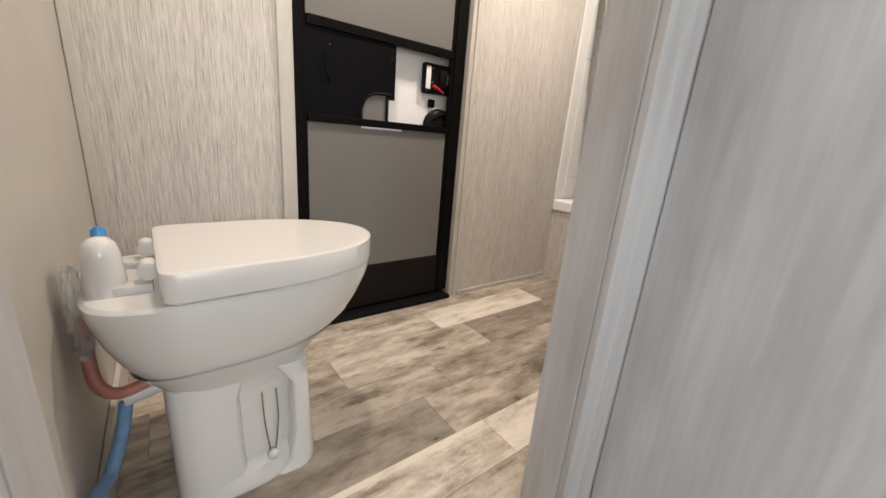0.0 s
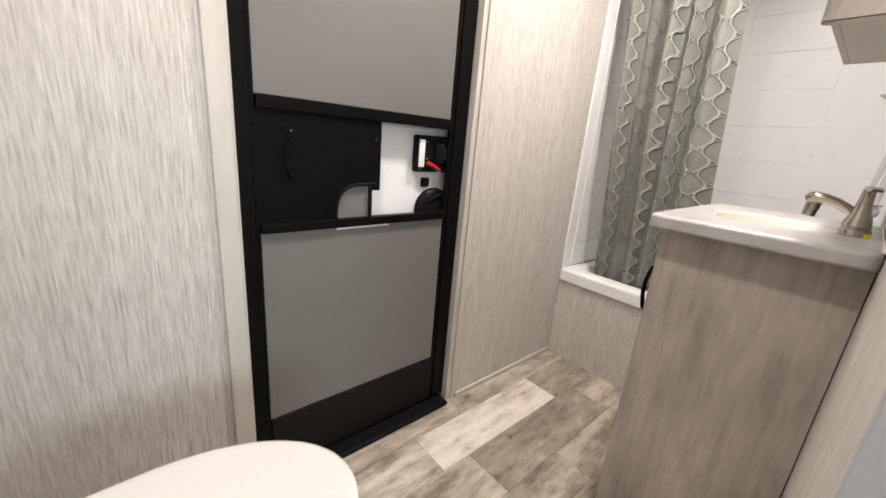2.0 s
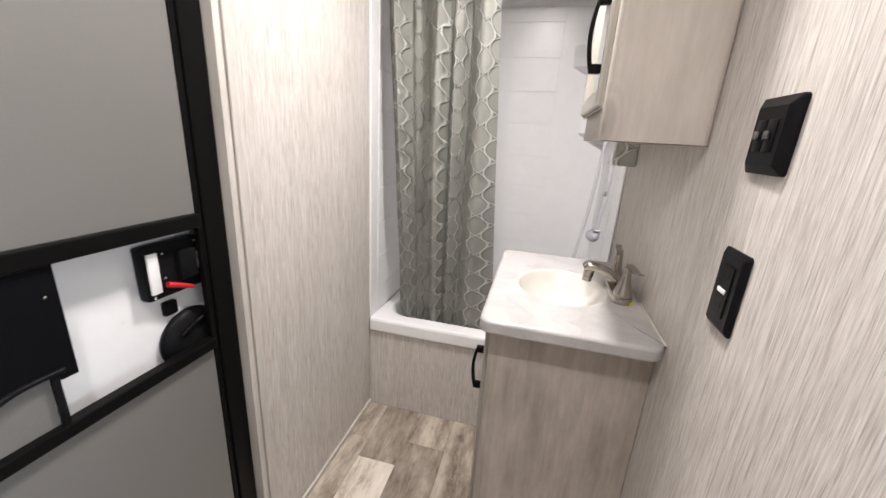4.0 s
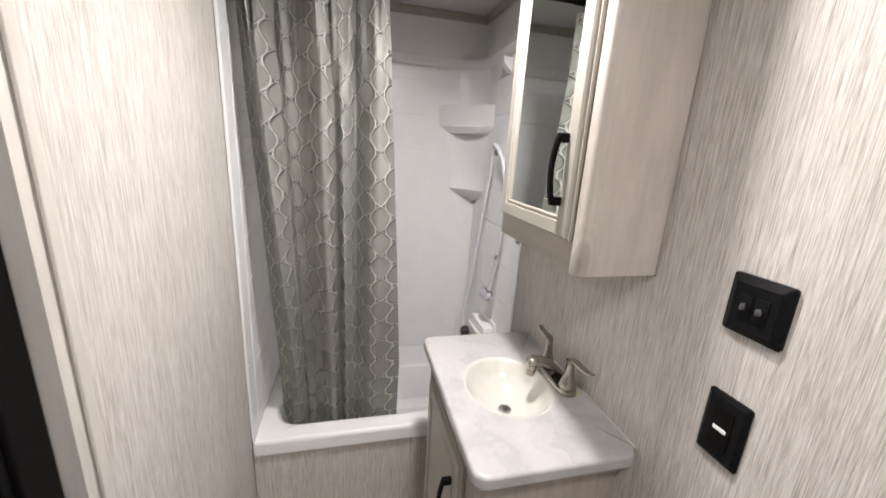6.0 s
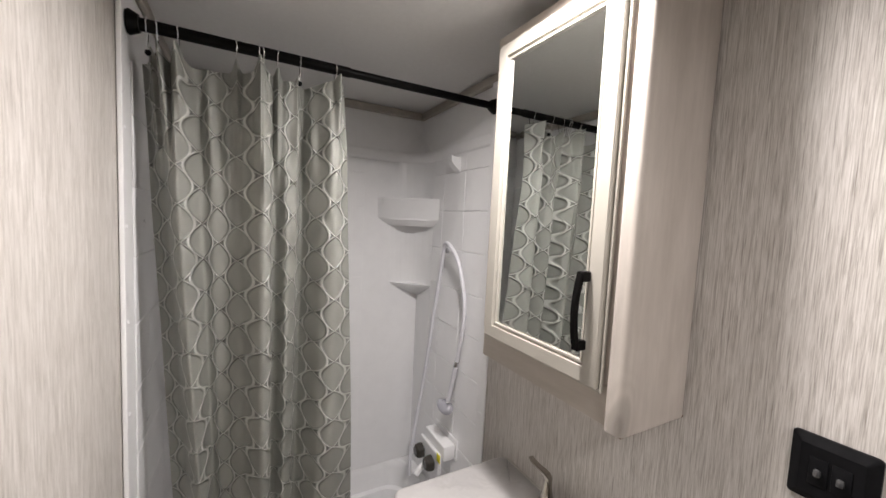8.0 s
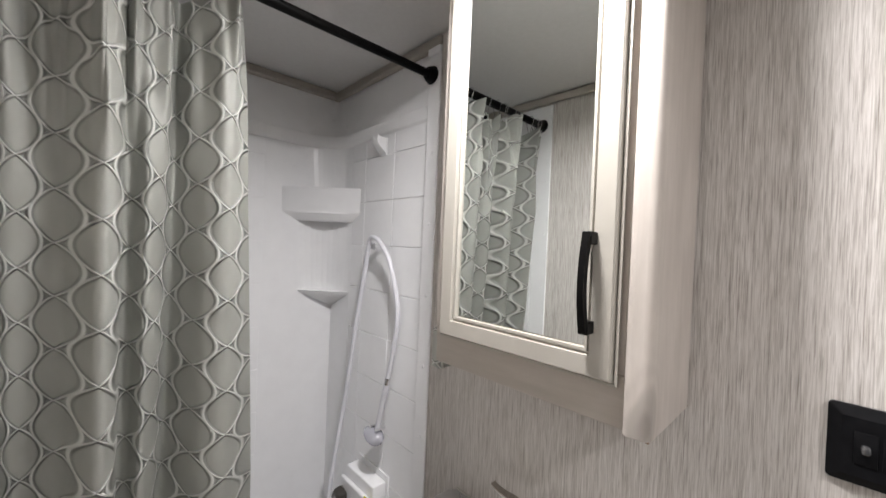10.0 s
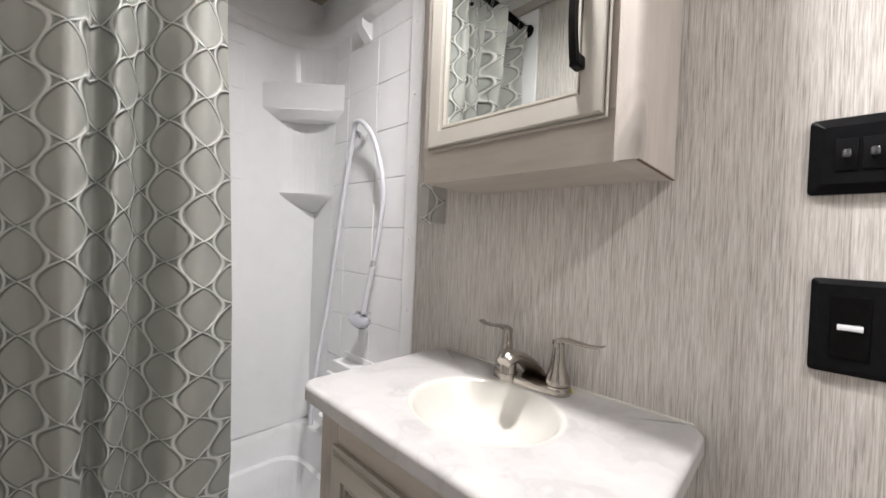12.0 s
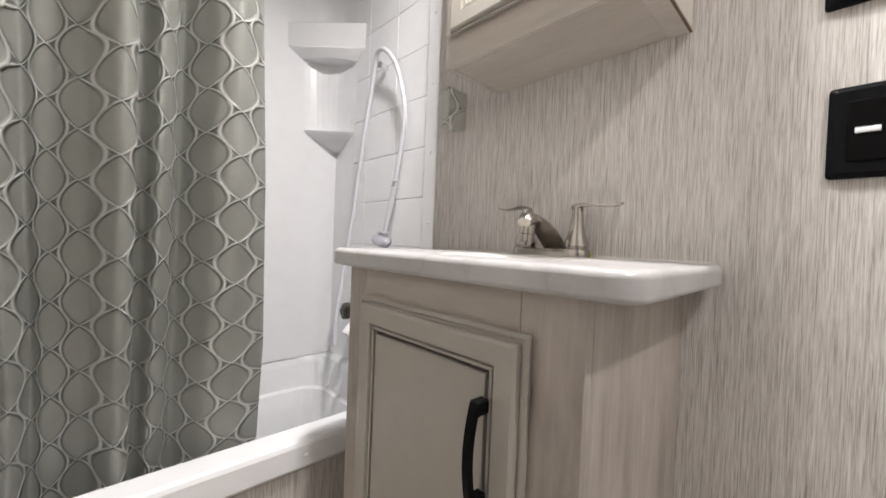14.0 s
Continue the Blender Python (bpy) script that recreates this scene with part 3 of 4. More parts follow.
for k in range(-4, 6):
    z0, z1 = Z0 + PITCH * k, Z0 + PITCH * (k + 1)
    z0, z1 = max(z0, 0.53), min(z1, TOP + 0.06)
    if z1 - z0 < 0.03:
        continue
    for x0, x1 in ((2.052, 2.2398), (2.2402, 2.4318), (2.4322, 2.53)):
        part("tile", box(x0, x1, SIN - 0.0005, SIN + 0.0035, z0 + 0.0003, z1 - 0.0003, 0.0035, 2), WHITE, sur)
    for y0, y1 in ((0.68, 1.0515), (1.0525, 1.42)):
        part("tile", box(BK - 0.0022, BK + 0.0005, y0, y1, z0 + 0.0003, min(z1, TOP) - 0.0003, 0.0018, 2), WHITE, sur)
    for x0, x1 in ((2.05, 2.38), (2.384, 2.68)):
        part("tile", box(x0, x1, NORTH - 0.0165, NORTH - 0.0115, z0 + 0.0003, z1 - 0.0003, 0.0035, 2), WHITE, sur)
for z in [0.62 + 0.226 * k for k in range(7)]:
    part("screw", ball((2.014, SOUTH + 0.008, z), 0.006, (1, 0.5, 1)), WHITE, sur)
    part("screw", ball((1.995, NORTH - 0.012, z), 0.006, (1, 0.5, 1)), WHITE, sur)

hook = thing("robe_hook", (2.306, (SIN - 0.010) + 0.012, 2.02), "small white plastic wall hook", "hook")
HKY = SIN + 0.0036
part("plate", box(2.284, 2.330, HKY, HKY + 0.006, 2.010, 2.078, 0.003), WHITE, hook)
part("prong", loft([[(2.286, HKY + 0.006, 2.074), (2.328, HKY + 0.006, 2.074), (2.328, HKY + 0.006, 2.018), (2.286, HKY + 0.006, 2.018)],
                    [(2.288, HKY + 0.036, 2.076), (2.326, HKY + 0.036, 2.076), (2.326, HKY + 0.036, 2.046), (2.288, HKY + 0.036, 2.046)],
                    [(2.290, HKY + 0.042, 2.084), (2.324, HKY + 0.042, 2.084), (2.324, HKY + 0.042, 2.058), (2.290, HKY + 0.042, 2.058)]]), WHITE, hook)

shower = thing("hand_shower", (2.30, (SIN - 0.010) + 0.012, 1.66), "white hand shower hanging by its looped hose", "shower")
holder = part("holder", rod((2.302, (SIN - 0.010) + 0.0136, 1.664), (2.302, (SIN - 0.010) + 0.045, 1.668), 0.013, 0.011, bevel=0.002), CHROME, shower, "chrome hose holder")
part("holder_clip", ball((2.308, (SIN - 0.010) + 0.046, 1.672), 0.014, (1, 0.8, 0.9)), LINER, holder)
HY = (SIN - 0.010) + 0.055
part("hose", tube([(2.40, 0.510, 0.60), (2.405, 0.505, 0.70), (2.415, 0.48, 0.85), (2.40, 0.45, 1.10), (2.375, 0.435, 1.35), (2.345, 0.425, 1.55), (2.312, 0.43, 1.668), (2.285, 0.436, 1.702), (2.235, 0.436, 1.69),
                   (2.18, 0.426, 1.62), (2.14, 0.420, 1.50), (2.132, 0.419, 1.42), (2.148, 0.419, 1.32), (2.175, 0.419, 1.205)], 0.0085, 14), LINER, shower, "white smooth hose")
part("handle", tube([(2.172, 0.420, 1.215), (2.178, 0.420, 1.19), (2.196, 0.424, 1.11), (2.210, 0.428, 1.035)], 0.011, 16, radii=[0.009, 0.011, 0.010, 0.010]), LINER, shower)
part("connector", rod((2.1715, 0.420, 1.220), (2.178, 0.420, 1.195), 0.0115, bevel=0.002), CHROME, shower)
part("spray_head", loft([[(2.216 + a * r * math.cos(q) + o * 0.8, 0.436 + r * math.sin(q) * 0.8 + o * 0.3, 1.008 + r * math.cos(q) * 0.55 - o * 0.5) for q in [2 * math.pi * k / 20 for k in range(20)]]
                         for r, o, a in ((0.012, -0.026, 1), (0.028, -0.014, 1), (0.036, 0.003, 1), (0.036, 0.011, 1), (0.031, 0.015, 1))]), mat("spray_grey", (0.36, 0.36, 0.40), 0.25), shower, "pale grey spray head")
for dx in (-0.017, 0.017):
    part("bracket_pin", rod((2.213 + dx, 0.407, 1.033), (2.213 + dx, 0.445, 1.036), 0.005), CHROME, shower)

tap = thing("tub_faucet", (2.29, (SIN - 0.010) + 0.014, 0.70), "white plastic tub faucet with smoky knobs and yellow tag", "faucet")
part("wall_lip", box(2.19, 2.39, (SIN - 0.010) + 0.0136, (SIN - 0.010) + 0.020, 0.76, 0.853, 0.002), WHITE, tap)
part("body", box(2.20, 2.385, (SIN - 0.010) + 0.0201, (SIN - 0.010) + 0.075, 0.765, 0.832, 0.006), WHITE, tap)
part("front", box(2.215, 2.40, (SIN - 0.010) + 0.0751, (SIN - 0.010) + 0.092, 0.70, 0.79, 0.006), WHITE, tap)
for x in (2.262, 2.362):
    bm = loft([[(x + r * (1 + 0.10 * math.cos(5 * q)) * math.cos(q), (SIN - 0.010) + d, 0.735 + r * (1 + 0.10 * math.cos(5 * q)) * math.sin(q)) for q in [2 * math.pi * k / 30 for k in range(30)]]
               for r, d in ((0.018, 0.0925), (0.029, 0.098), (0.031, 0.112), (0.028, 0.128), (0.020, 0.134))])
    part("knob", bm, SMOKE, tap, "smoky dark knob")
part("tag", box(2.198, 2.228, (SIN - 0.010) + 0.0925, (SIN - 0.010) + 0.0945, 0.765, 0.800, 0.0005), YELLOW, tap, "yellow paper tag")
part("diverter", rod((2.315, (SIN - 0.010) + 0.092, 0.722), (2.315, (SIN - 0.010) + 0.118, 0.722), 0.010, n=16, bevel=0.002), CHROME, tap)
part("spout", tube([(2.31, (SIN - 0.010) + 0.085, 0.705), (2.31, (SIN - 0.010) + 0.125, 0.690), (2.31, (SIN - 0.010) + 0.15, 0.665)], 0.014), WHITE, tap)

rail = thing("curtain_rod", (2.02, 0.92, 2.218), "black metal shower curtain rod", "curtain rod")
RX, RZ = 2.022, 2.220
part("bar", rod((RX, 0.41, RZ), (RX, 1.44, RZ), 0.0125, n=24), BLACK, rail)
part("sleeve", rod((RX, 0.93, RZ), (RX, 1.44, RZ), 0.0145, n=24, bevel=0.001), BLACK, rail)
for y0, y1, s in ((0.401, 0.428, 1), (1.442, 1.415, -1)):
    part("flange", rod((RX, y0, RZ), (RX, y1, RZ), 0.030, 0.018, 28, bevel=0.004), BLACK, rail)

# curtain: s runs from the north wall to the free edge
rng = random.Random(5)
# folds along the rod: (y on the rod, x of the cloth below the heading, drift in y towards the hem)
FOLDS = ((1.432, 2.075, -0.055), (1.402, 2.060, -0.065), (1.378, 1.985, -0.075), (1.362, 1.962, -0.075), (1.342, 1.990, -0.066), (1.318, 2.030, -0.050), (1.285, 2.022, -0.034), (1.250, 2.020, -0.027),
         (1.212, 2.008, -0.020), (1.182, 1.962, -0.013), (1.160, 1.944, -0.010), (1.142, 1.962, -0.009), (1.134, 2.010, -0.008), (1.118, 2.014, -0.006), (1.100, 1.985, -0.003), (1.076, 2.004, -0.002),
         (1.053, 2.046, -0.004), (1.034, 2.018, -0.008), (1.006, 1.968, -0.014), (0.982, 1.952, -0.024), (0.962, 1.966, -0.046), (0.946, 1.996, -0.080))
# where the pattern's columns of ovals lie along the rod, one column every half repeat
COLUMNS = (1.432, 1.400, 1.365, 1.315, 1.274, 1.228, 1.162, 1.120, 1.079, 1.053, 1.022, 0.978, 0.946)


def smooth_line(points, y):
    """Catmull-Rom through rows (y, ...) that fall in y; gives the other columns at y."""
    k = 0
    while k < len(points) - 2 and points[k + 1][0] > y:
        k += 1
    p0, p1, p2, p3 = points[max(k - 1, 0)], points[k], points[k + 1], points[min(k + 2, len(points) - 1)]
    t = (p1[0] - y) / (p1[0] - p2[0])
    return [0.5 * (2 * b + (c - a) * t + (2 * a - 5 * b + 4 * c - d) * t * t + (3 * b - a - 3 * c + d) * t ** 3) for a, b, c, d in zip(p0[1:], p1[1:], p2[1:], p3[1:])]


def column_at(y):
    k = 0
    while k < len(COLUMNS) - 2 and COLUMNS[k + 1] > y:
        k += 1
    return k + (COLUMNS[k] - y) / (COLUMNS[k] - COLUMNS[k + 1])


NU, NV = 340, 96
ZT, ZB = 2.184, 0.30
RINGS = (1.405, 1.385, 1.345, 1.222, 1.170, 1.160, 1.125, 1.068, 0.972)
bm = bmesh.new()
uvl = bm.loops.layers.uv.new("UVMap")
grid, us = [], []
for i in range(NU + 1):
    y = 1.432 - 0.486 * i / NU
    us.append(0.168 * (0.5 + (sum(column_at(min(1.432, max(0.946, y + d))) for d in (-0.009, -0.0045, 0, 0.0045, 0.009)) / 5 - 6) / 2))
for j in range(NV + 1):
    h = j / NV
    z = ZT + (ZB - ZT) * h
    row = []
    for i in range(NU + 1):
        s = i / NU
        y = 1.432 - 0.486 * s
        fold, drift = smooth_line(FOLDS, y + 0.004 * math.sin(4 * h + 9 * s) * h)
        amp = 1.0 + 0.40 * min(1, h * 2.5) - 0.9 * max(0, h - 0.55)
        x = 2.005 + amp * (fold - 2.005) + 0.016 + 0.105 * max(0.0, h - 0.10) + 0.09 * max(0.0, h - 0.55) + 0.007 * math.sin(8 * h + 14 * s) * h
        # pinched forward at the rings, sinking between them
        pinch = max(math.exp(-((y - r) / 0.009) ** 2) for r in RINGS)
        high = max(0.0, 1 - h / 0.20) ** 1.2
        x += high * (0.020 - 0.050 * pinch)
        for yc, depth, reach in ((1.366, 0.055, 0.17), (1.156, 0.050, 0.13), (1.066, 0.040, 0.07)):
            x += depth * math.exp(-((y - yc - 0.02 * h) / 0.0065) ** 2) * max(0.0, 1 - h / reach) ** 0.6
        # short creases that run down from the heading
        x += 0.012 * max(0.0, 1 - abs(h - 0.10) / 0.12) * math.sin(150 * y + 5 * h)
        sag = 0.026 * (1 - pinch) * max(0, 1 - h * 12) * (1 - s ** 6)
        row.append(bm.verts.new((x, y + drift * min(1.0, h * 1.3), z - sag)))
    grid.append(row)
for j in range(NV):
    for i in range(NU):
        f = bm.faces.new((grid[j][i], grid[j + 1][i], grid[j + 1][i + 1], grid[j][i + 1]))
        for lp, (a, b) in zip(f.loops, ((j, i), (j + 1, i), (j + 1, i + 1), (j, i + 1))):
            lp[uvl].uv = (us[b], ZT + (ZB - ZT) * a / NV - 1.330 + 0.03 * (b / NU - 0.55))
bmesh.ops.solidify(bm, geom=bm.faces[:], thickness=0.0012)
curtain = thing("shower_curtain", (RX, 1.2, 0.30), "grey satin shower curtain with raised ogee ribbon pattern", "curtain")
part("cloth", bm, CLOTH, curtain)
for k, y in enumerate(RINGS):
    ring = thing("curtain_ring", (RX, y, RZ - 0.05), "chrome wire curtain ring on the black rod", "curtain ring", "curtain rings")
    tilt = rng.uniform(-0.004, 0.004)
    pts = [(RX + 0.018 * math.cos(a), y + tilt * math.sin(a), RZ + 0.001 + 0.018 * math.sin(a)) for a in [radians(d) for d in range(-20, 201, 20)]]
    pts += [(RX - 0.008, y, RZ - 0.03), (RX + 0.002, y, RZ - 0.058), (RX + 0.012, y, RZ - 0.03), (RX + 0.0175, y, RZ - 0.006)]
    part("wire", tube(pts, 0.0012, 8, smooth=3), CHROME, ring)
    part("grommet", ball((RX + 0.006, y, RZ - 0.058), 0.0075, (1, 0.9, 1)), BLACKP, ring)

# ---- vanity ----
VX0, VX1, VY, VZ = 1.292, 1.815, 0.785, 0.957
van = thing("vanity_cabinet", (1.575, 0.60, 0), "ash laminate vanity cabinet with a cream panel door", "cabinet")
part("side_panel", box(VX0, VX0 + 0.016, SOUTH + 0.002, VY - 0.018, 0, VZ - 0.002, 0.001), VANITY, van)
part("side_panel", box(VX1 - 0.016, VX1, SOUTH + 0.002, VY - 0.018, 0, VZ - 0.002, 0.001), VANITY, van)
part("face_stile", box(VX0, 1.381, VY - 0.018, VY, 0, VZ - 0.002, 0.0012), VANITY, van)
part("face_stile", box(1.755, VX1, VY - 0.018, VY, 0, VZ - 0.002, 0.0012), VANITY, van)
part("face_rail", box(1.3816, 1.7544, VY - 0.018, VY, 0.89, VZ - 0.002, 0.0012), VANITY_X, van)
part("face_rail", box(1.3816, 1.7544, VY - 0.018, VY, 0, 0.10, 0.0012), VANITY_X, van)
part("back_board", box(VX0 + 0.017, VX1 - 0.017, SOUTH + 0.003, SOUTH + 0.010, 0, VZ - 0.01), VANITY, van)


def panel_door(x0, x1, z0, z1, y, t, inset, parent, name, centre, groove=False, edge=1.0):
    """A framed door facing +y: a frame with an eased, grooved edge and an inner bead, round a centre panel."""
    rings = []
    for d, q in ((0, 0.004), (t * 0.55, 0.0), (t * 0.58, 0.0035 * edge), (t * 0.42, 0.0045 * edge), (t * 0.42, 0.0065 * edge), (t * 0.86, 0.0068 * edge), (t, 0.0095 * edge), (t, inset - 0.014), (t - 0.009, inset - 0.013), (t - 0.009, inset - 0.009), (t - 0.004, inset - 0.008), (t - 0.004, inset - 0.0035), (t - 0.012, inset - 0.003), (t - 0.012, inset)):
        rings.append([(x0 + q, y + d, z0 + q), (x1 - q, y + d, z0 + q), (x1 - q, y + d, z1 - q), (x0 + q, y + d, z1 - q)])
    leaf = part(name, loft(rings, False), CREAM, parent, "cream painted door frame")
    gap, proud = (0.0035, 0.004) if groove else (-0.001, 0.0105)
    part("panel", box(x0 + inset + gap, x1 - inset - gap, y + t - 0.016, y + t - proud, z0 + inset + gap, z1 - inset - gap, 0.0015 if groove else 0), centre, leaf)
    return leaf


def pull(x, z0, z1, y, parent):
    """A black bowed bar pull, upright."""
    zm = (z0 + z1) / 2
    half = (z1 - z0) / 2
    rings = []
    for k in range(13):
        t = -1 + 2 * k / 12
        out = 0.020 + 0.012 * (1 - t * t)
        w, d = 0.0062 + 0.001 * t * t, 0.0045
        rings.append([(x - w, y + out - d, zm + t * half), (x + w, y + out - d, zm + t * half), (x + w * 0.8, y + out + d, zm + t * half), (x - w * 0.8, y + out + d, zm + t * half)])
    bm = loft(rings)
    for z in (z0 + 0.009, z1 - 0.009):
        box(x - 0.0078, x + 0.0078, y, y + 0.024, z - 0.010, z + 0.010, 0.002, 1, bm)
    return part("handle", bm, BLACK, parent, "black bowed bar handle")


leaf = panel_door(1.358, 1.756, 0.075, 0.899, VY + 0.001, 0.019, 0.062, van, "door", CREAM, True, 2.1)
pull(1.418, 0.660, 0.804, VY + 0.020, leaf)

top = thing("countertop", (1.565, 0.60, 0.957), "white marbled vanity countertop with a cream oval basin", "countertop")
CXc, CYc, RXc, RYc = 1.545, 0.606, 0.146, 0.130
X0, X1, YF = 1.230, 1.869, 0.811
def rim(inset, z):
    """The slab's outline with points along its straight sides too."""
    corners = round_rect(X0 + inset, X1 - inset, SOUTH + 0.001 + min(inset, 0.003), YF - inset, 0.035 - min(inset, 0.02), z, 8)
    out = []
    for i, p in enumerate(corners):
        out.append(p)
        if i % 9 == 8:
            q = corners[(i + 1) % len(corners)]
            out += [tuple(Vector(p).lerp(Vector(q), k / 14)) for k in range(1, 14)]
    return out
def oval(k, z):
    out = []
    for p in rim(0, z):
        a = math.atan2((p[1] - CYc) / RYc, (p[0] - CXc) / RXc)
        out.append((CXc + RXc * k * math.cos(a), CYc + RYc * k * math.sin(a), z))
    return out
Z = 0.990
bm = loft([rim(0.060, 0.9575), rim(0.055, 0.955), rim(0.009, 0.9535), rim(0.003, 0.955), rim(0.0, 0.959), rim(0.0, 0.961), rim(0.0, 0.9795), rim(0.0, 0.9815), rim(0.002, 0.9862), rim(0.006, 0.989), rim(0.010, Z), rim(0.014, Z), oval(1.10, Z), oval(1.04, Z - 0.001)], False)
part("slab", bm, MARBLE, top)
part("caulk_bead", box(X0 + 0.020, X1 - 0.020, SOUTH + 0.0005, SOUTH + 0.0065, 0.9885, 0.9935, 0.002), BASIN, top, "cream caulk bead")
bm = loft([oval(1.04, Z - 0.001), oval(1.015, Z - 0.0012), oval(0.985, Z - 0.003), oval(0.95, Z - 0.009), oval(0.86, Z - 0.034), oval(0.68, Z - 0.066), oval(0.42, Z - 0.086), oval(0.15, Z - 0.093)], False)
bm.faces.new([v for v in bm.verts][-88:])
basin = part("basin", bm, BASIN, top, "cream oval sink basin")
part("drain", rod((CXc, CYc, Z - 0.0935), (CXc, CYc, Z - 0.088), 0.022, 0.019, bevel=0.002), CHROME, basin, "chrome drain")

fau = thing("faucet", (1.555, 0.445, 0.990), "brushed nickel faucet with two lever handles", "faucet")
FX, FY = 1.542, 0.446
bm = loft([round_rect(FX - 0.091 + i, FX + 0.091 - i, FY - 0.027 + i, FY + 0.027 - i, 0.026 - i * 0.5, z) for i, z in ((0, 0.990), (0, 1.001), (0.001, 1.004), (0.004, 1.006))])
part("base", bm, NICKEL, fau)
bm = loft([[(FX + w * math.cos(q), y + d * math.sin(q) * 0.45, z + d * math.sin(q)) for q in [2 * math.pi * k / 20 for k in range(20)]]
           for y, z, w, d in ((FY - 0.026, 1.004, 0.026, 0.012), (FY - 0.014, 1.016, 0.030, 0.020), (FY + 0.008, 1.034, 0.029, 0.021), (FY + 0.034, 1.051, 0.025, 0.018), (FY + 0.058, 1.061, 0.0225, 0.016),
                              (FY + 0.080, 1.065, 0.021, 0.0155), (FY + 0.094, 1.063, 0.0195, 0.0145), (FY + 0.104, 1.057, 0.015, 0.010))])
part("spout", bm, NICKEL, fau)
aer = part("aerator", rod((FX, FY + 0.086, 1.056), (FX, FY + 0.089, 1.034), 0.0150, n=22, bevel=0.001), NICKEL, fau)
part("aerator_tip", rod((FX, FY + 0.089, 1.0335), (FX, FY + 0.0905, 1.018), 0.0140, 0.0135, n=22, bevel=0.001), NICKEL, aer)
for s in (-1, 1):
    hx = FX + s * 0.063
    bm = loft([[(hx + r * math.cos(q), FY + r * math.sin(q), z) for q in [2 * math.pi * k / 24 for k in range(24)]]
               for r, z in ((0.0265, 1.001), (0.0265, 1.007), (0.0235, 1.0085), (0.0235, 1.011), (0.0255, 1.0125), (0.025, 1.018), (0.0215, 1.028), (0.0165, 1.044), (0.0135, 1.062), (0.0118, 1.080), (0.0115, 1.092), (0.009, 1.098))])
    handle = part("handle", bm, NICKEL, fau)
    rings = []
    for t, zz, w, th in ((-0.010, 1.094, 0.008, 0.004), (0.0, 1.098, 0.0105, 0.0045), (0.016, 1.1005, 0.011, 0.0032), (0.036, 1.0985, 0.0105, 0.0022), (0.056, 1.0965, 0.010, 0.0018), (0.074, 1.0975, 0.0095, 0.0016), (0.086, 1.1015, 0.008, 0.0014)):
        x, y = hx + s * t, FY - 0.14 * t
        rings.append([(x, y - w, zz - th), (x, y + w, zz - th), (x, y + w, zz + th), (x, y - w, zz + th)])
    part("lever", loft(rings), NICKEL, handle)
bm = box(-0.010, 0.010, -0.0005, 0.0008, 0.9905, 1.0, 0.0003)
bm.transform(Matrix.Translation((FX - 0.0655 - 0.0272 * 0.55, FY - 0.0272 * 0.835, 0)) @ Matrix.Rotation(math.atan2(0.55, -0.835) + math.pi, 4, "Z"))
part("tag", bm, YELLOW, fau, "yellow sticker")

# ---- mirror cabinet ----
cab = thing("mirror_cabinet", (1.53, 0.49, 1.42), "pale laminate wall cabinet with a mirrored cream door", "cabinet")
CT = 2.30
part("side_panel", loft([round_rect(1.297, 1.336, SOUTH + 0.001, 0.600, 0.012, z) for z in (1.418, 1.60, 1.80, 2.0, CT)]), CABSIDE, cab)
part("edge_band", box(1.2985, 1.3025, SOUTH + 0.002, 0.596, 1.4165, 1.4185), mat("raw_edge", (0.16, 0.10, 0.06), 0.8), cab, "brown raw board edge")
part("side_panel", box(1.738, 1.752, SOUTH + 0.001, 0.5745, 1.4195, CT, 0.001), CABSIDE, cab)
part("bottom", box(1.3365, 1.737, SOUTH + 0.001, 0.5745, 1.4195, 1.437, 0.001), VANITY_X, cab)
part("top", box(1.337, 1.737, SOUTH + 0.001, 0.5745, CT - 0.016, CT, 0.001), VANITY_X, cab)
part("face_rail", box(1.3365, 1.752, 0.575, 0.588, 1.4195, 1.50, 0.001), VANITY_X, cab)
part("face_rail", box(1.337, 1.756, 0.575, 0.588, 2.22, CT, 0.001), VANITY_X, cab)
part("face_stile", box(1.337, 1.38, 0.575, 0.588, 1.5005, 2.2195, 0.001), CABSIDE, cab)
part("face_stile", box(1.70, 1.756, 0.575, 0.588, 1.5005, 2.2195, 0.001), CABSIDE, cab)
leaf = panel_door(1.343, 1.729, 1.484, 2.268, 0.589, 0.022, 0.0535, cab, "door", MIRROR)
pull(1.384, 1.560, 1.714, 0.611, leaf)
flap = box(1.866, 1.902, SOUTH + 0.002, 0.466, 1.342, 1.452, 0.004)
uvl = flap.loops.layers.uv.new("UVMap")
for f in flap.faces:
    for lp in f.loops:
        lp[uvl].uv = (lp.vert.co.x + lp.vert.co.y, lp.vert.co.z)
solid("cloth_pouch", flap, CLOTH, "small grey ogee patterned cloth pouch below the cabinet", "pouch")

# ---- wall plates ----
sw = thing("light_switch", (1.077, SOUTH, 1.38), "black double rocker light switch plate", "light switch")
part("plate", plate_xz(1.027, 1.127, 1.379, 1.487, SOUTH + 0.0005, 0.014, 0.014), BLACKP, sw)
for x in (1.090, 1.064):
    part("rocker_frame", box(x - 0.011, x + 0.011, SOUTH + 0.0142, SOUTH + 0.0165, 1.411, 1.455, 0.001), BLACKP, sw)
    part("toggle", box(x - 0.0050, x + 0.0050, SOUTH + 0.0165, SOUTH + 0.0235, 1.427, 1.440, 0.0035), TOGGLE, sw, "dark grey toggle")
ou = thing("power_outlet", (1.077, SOUTH, 1.125), "black outlet plate with a reset bar", "power outlet")
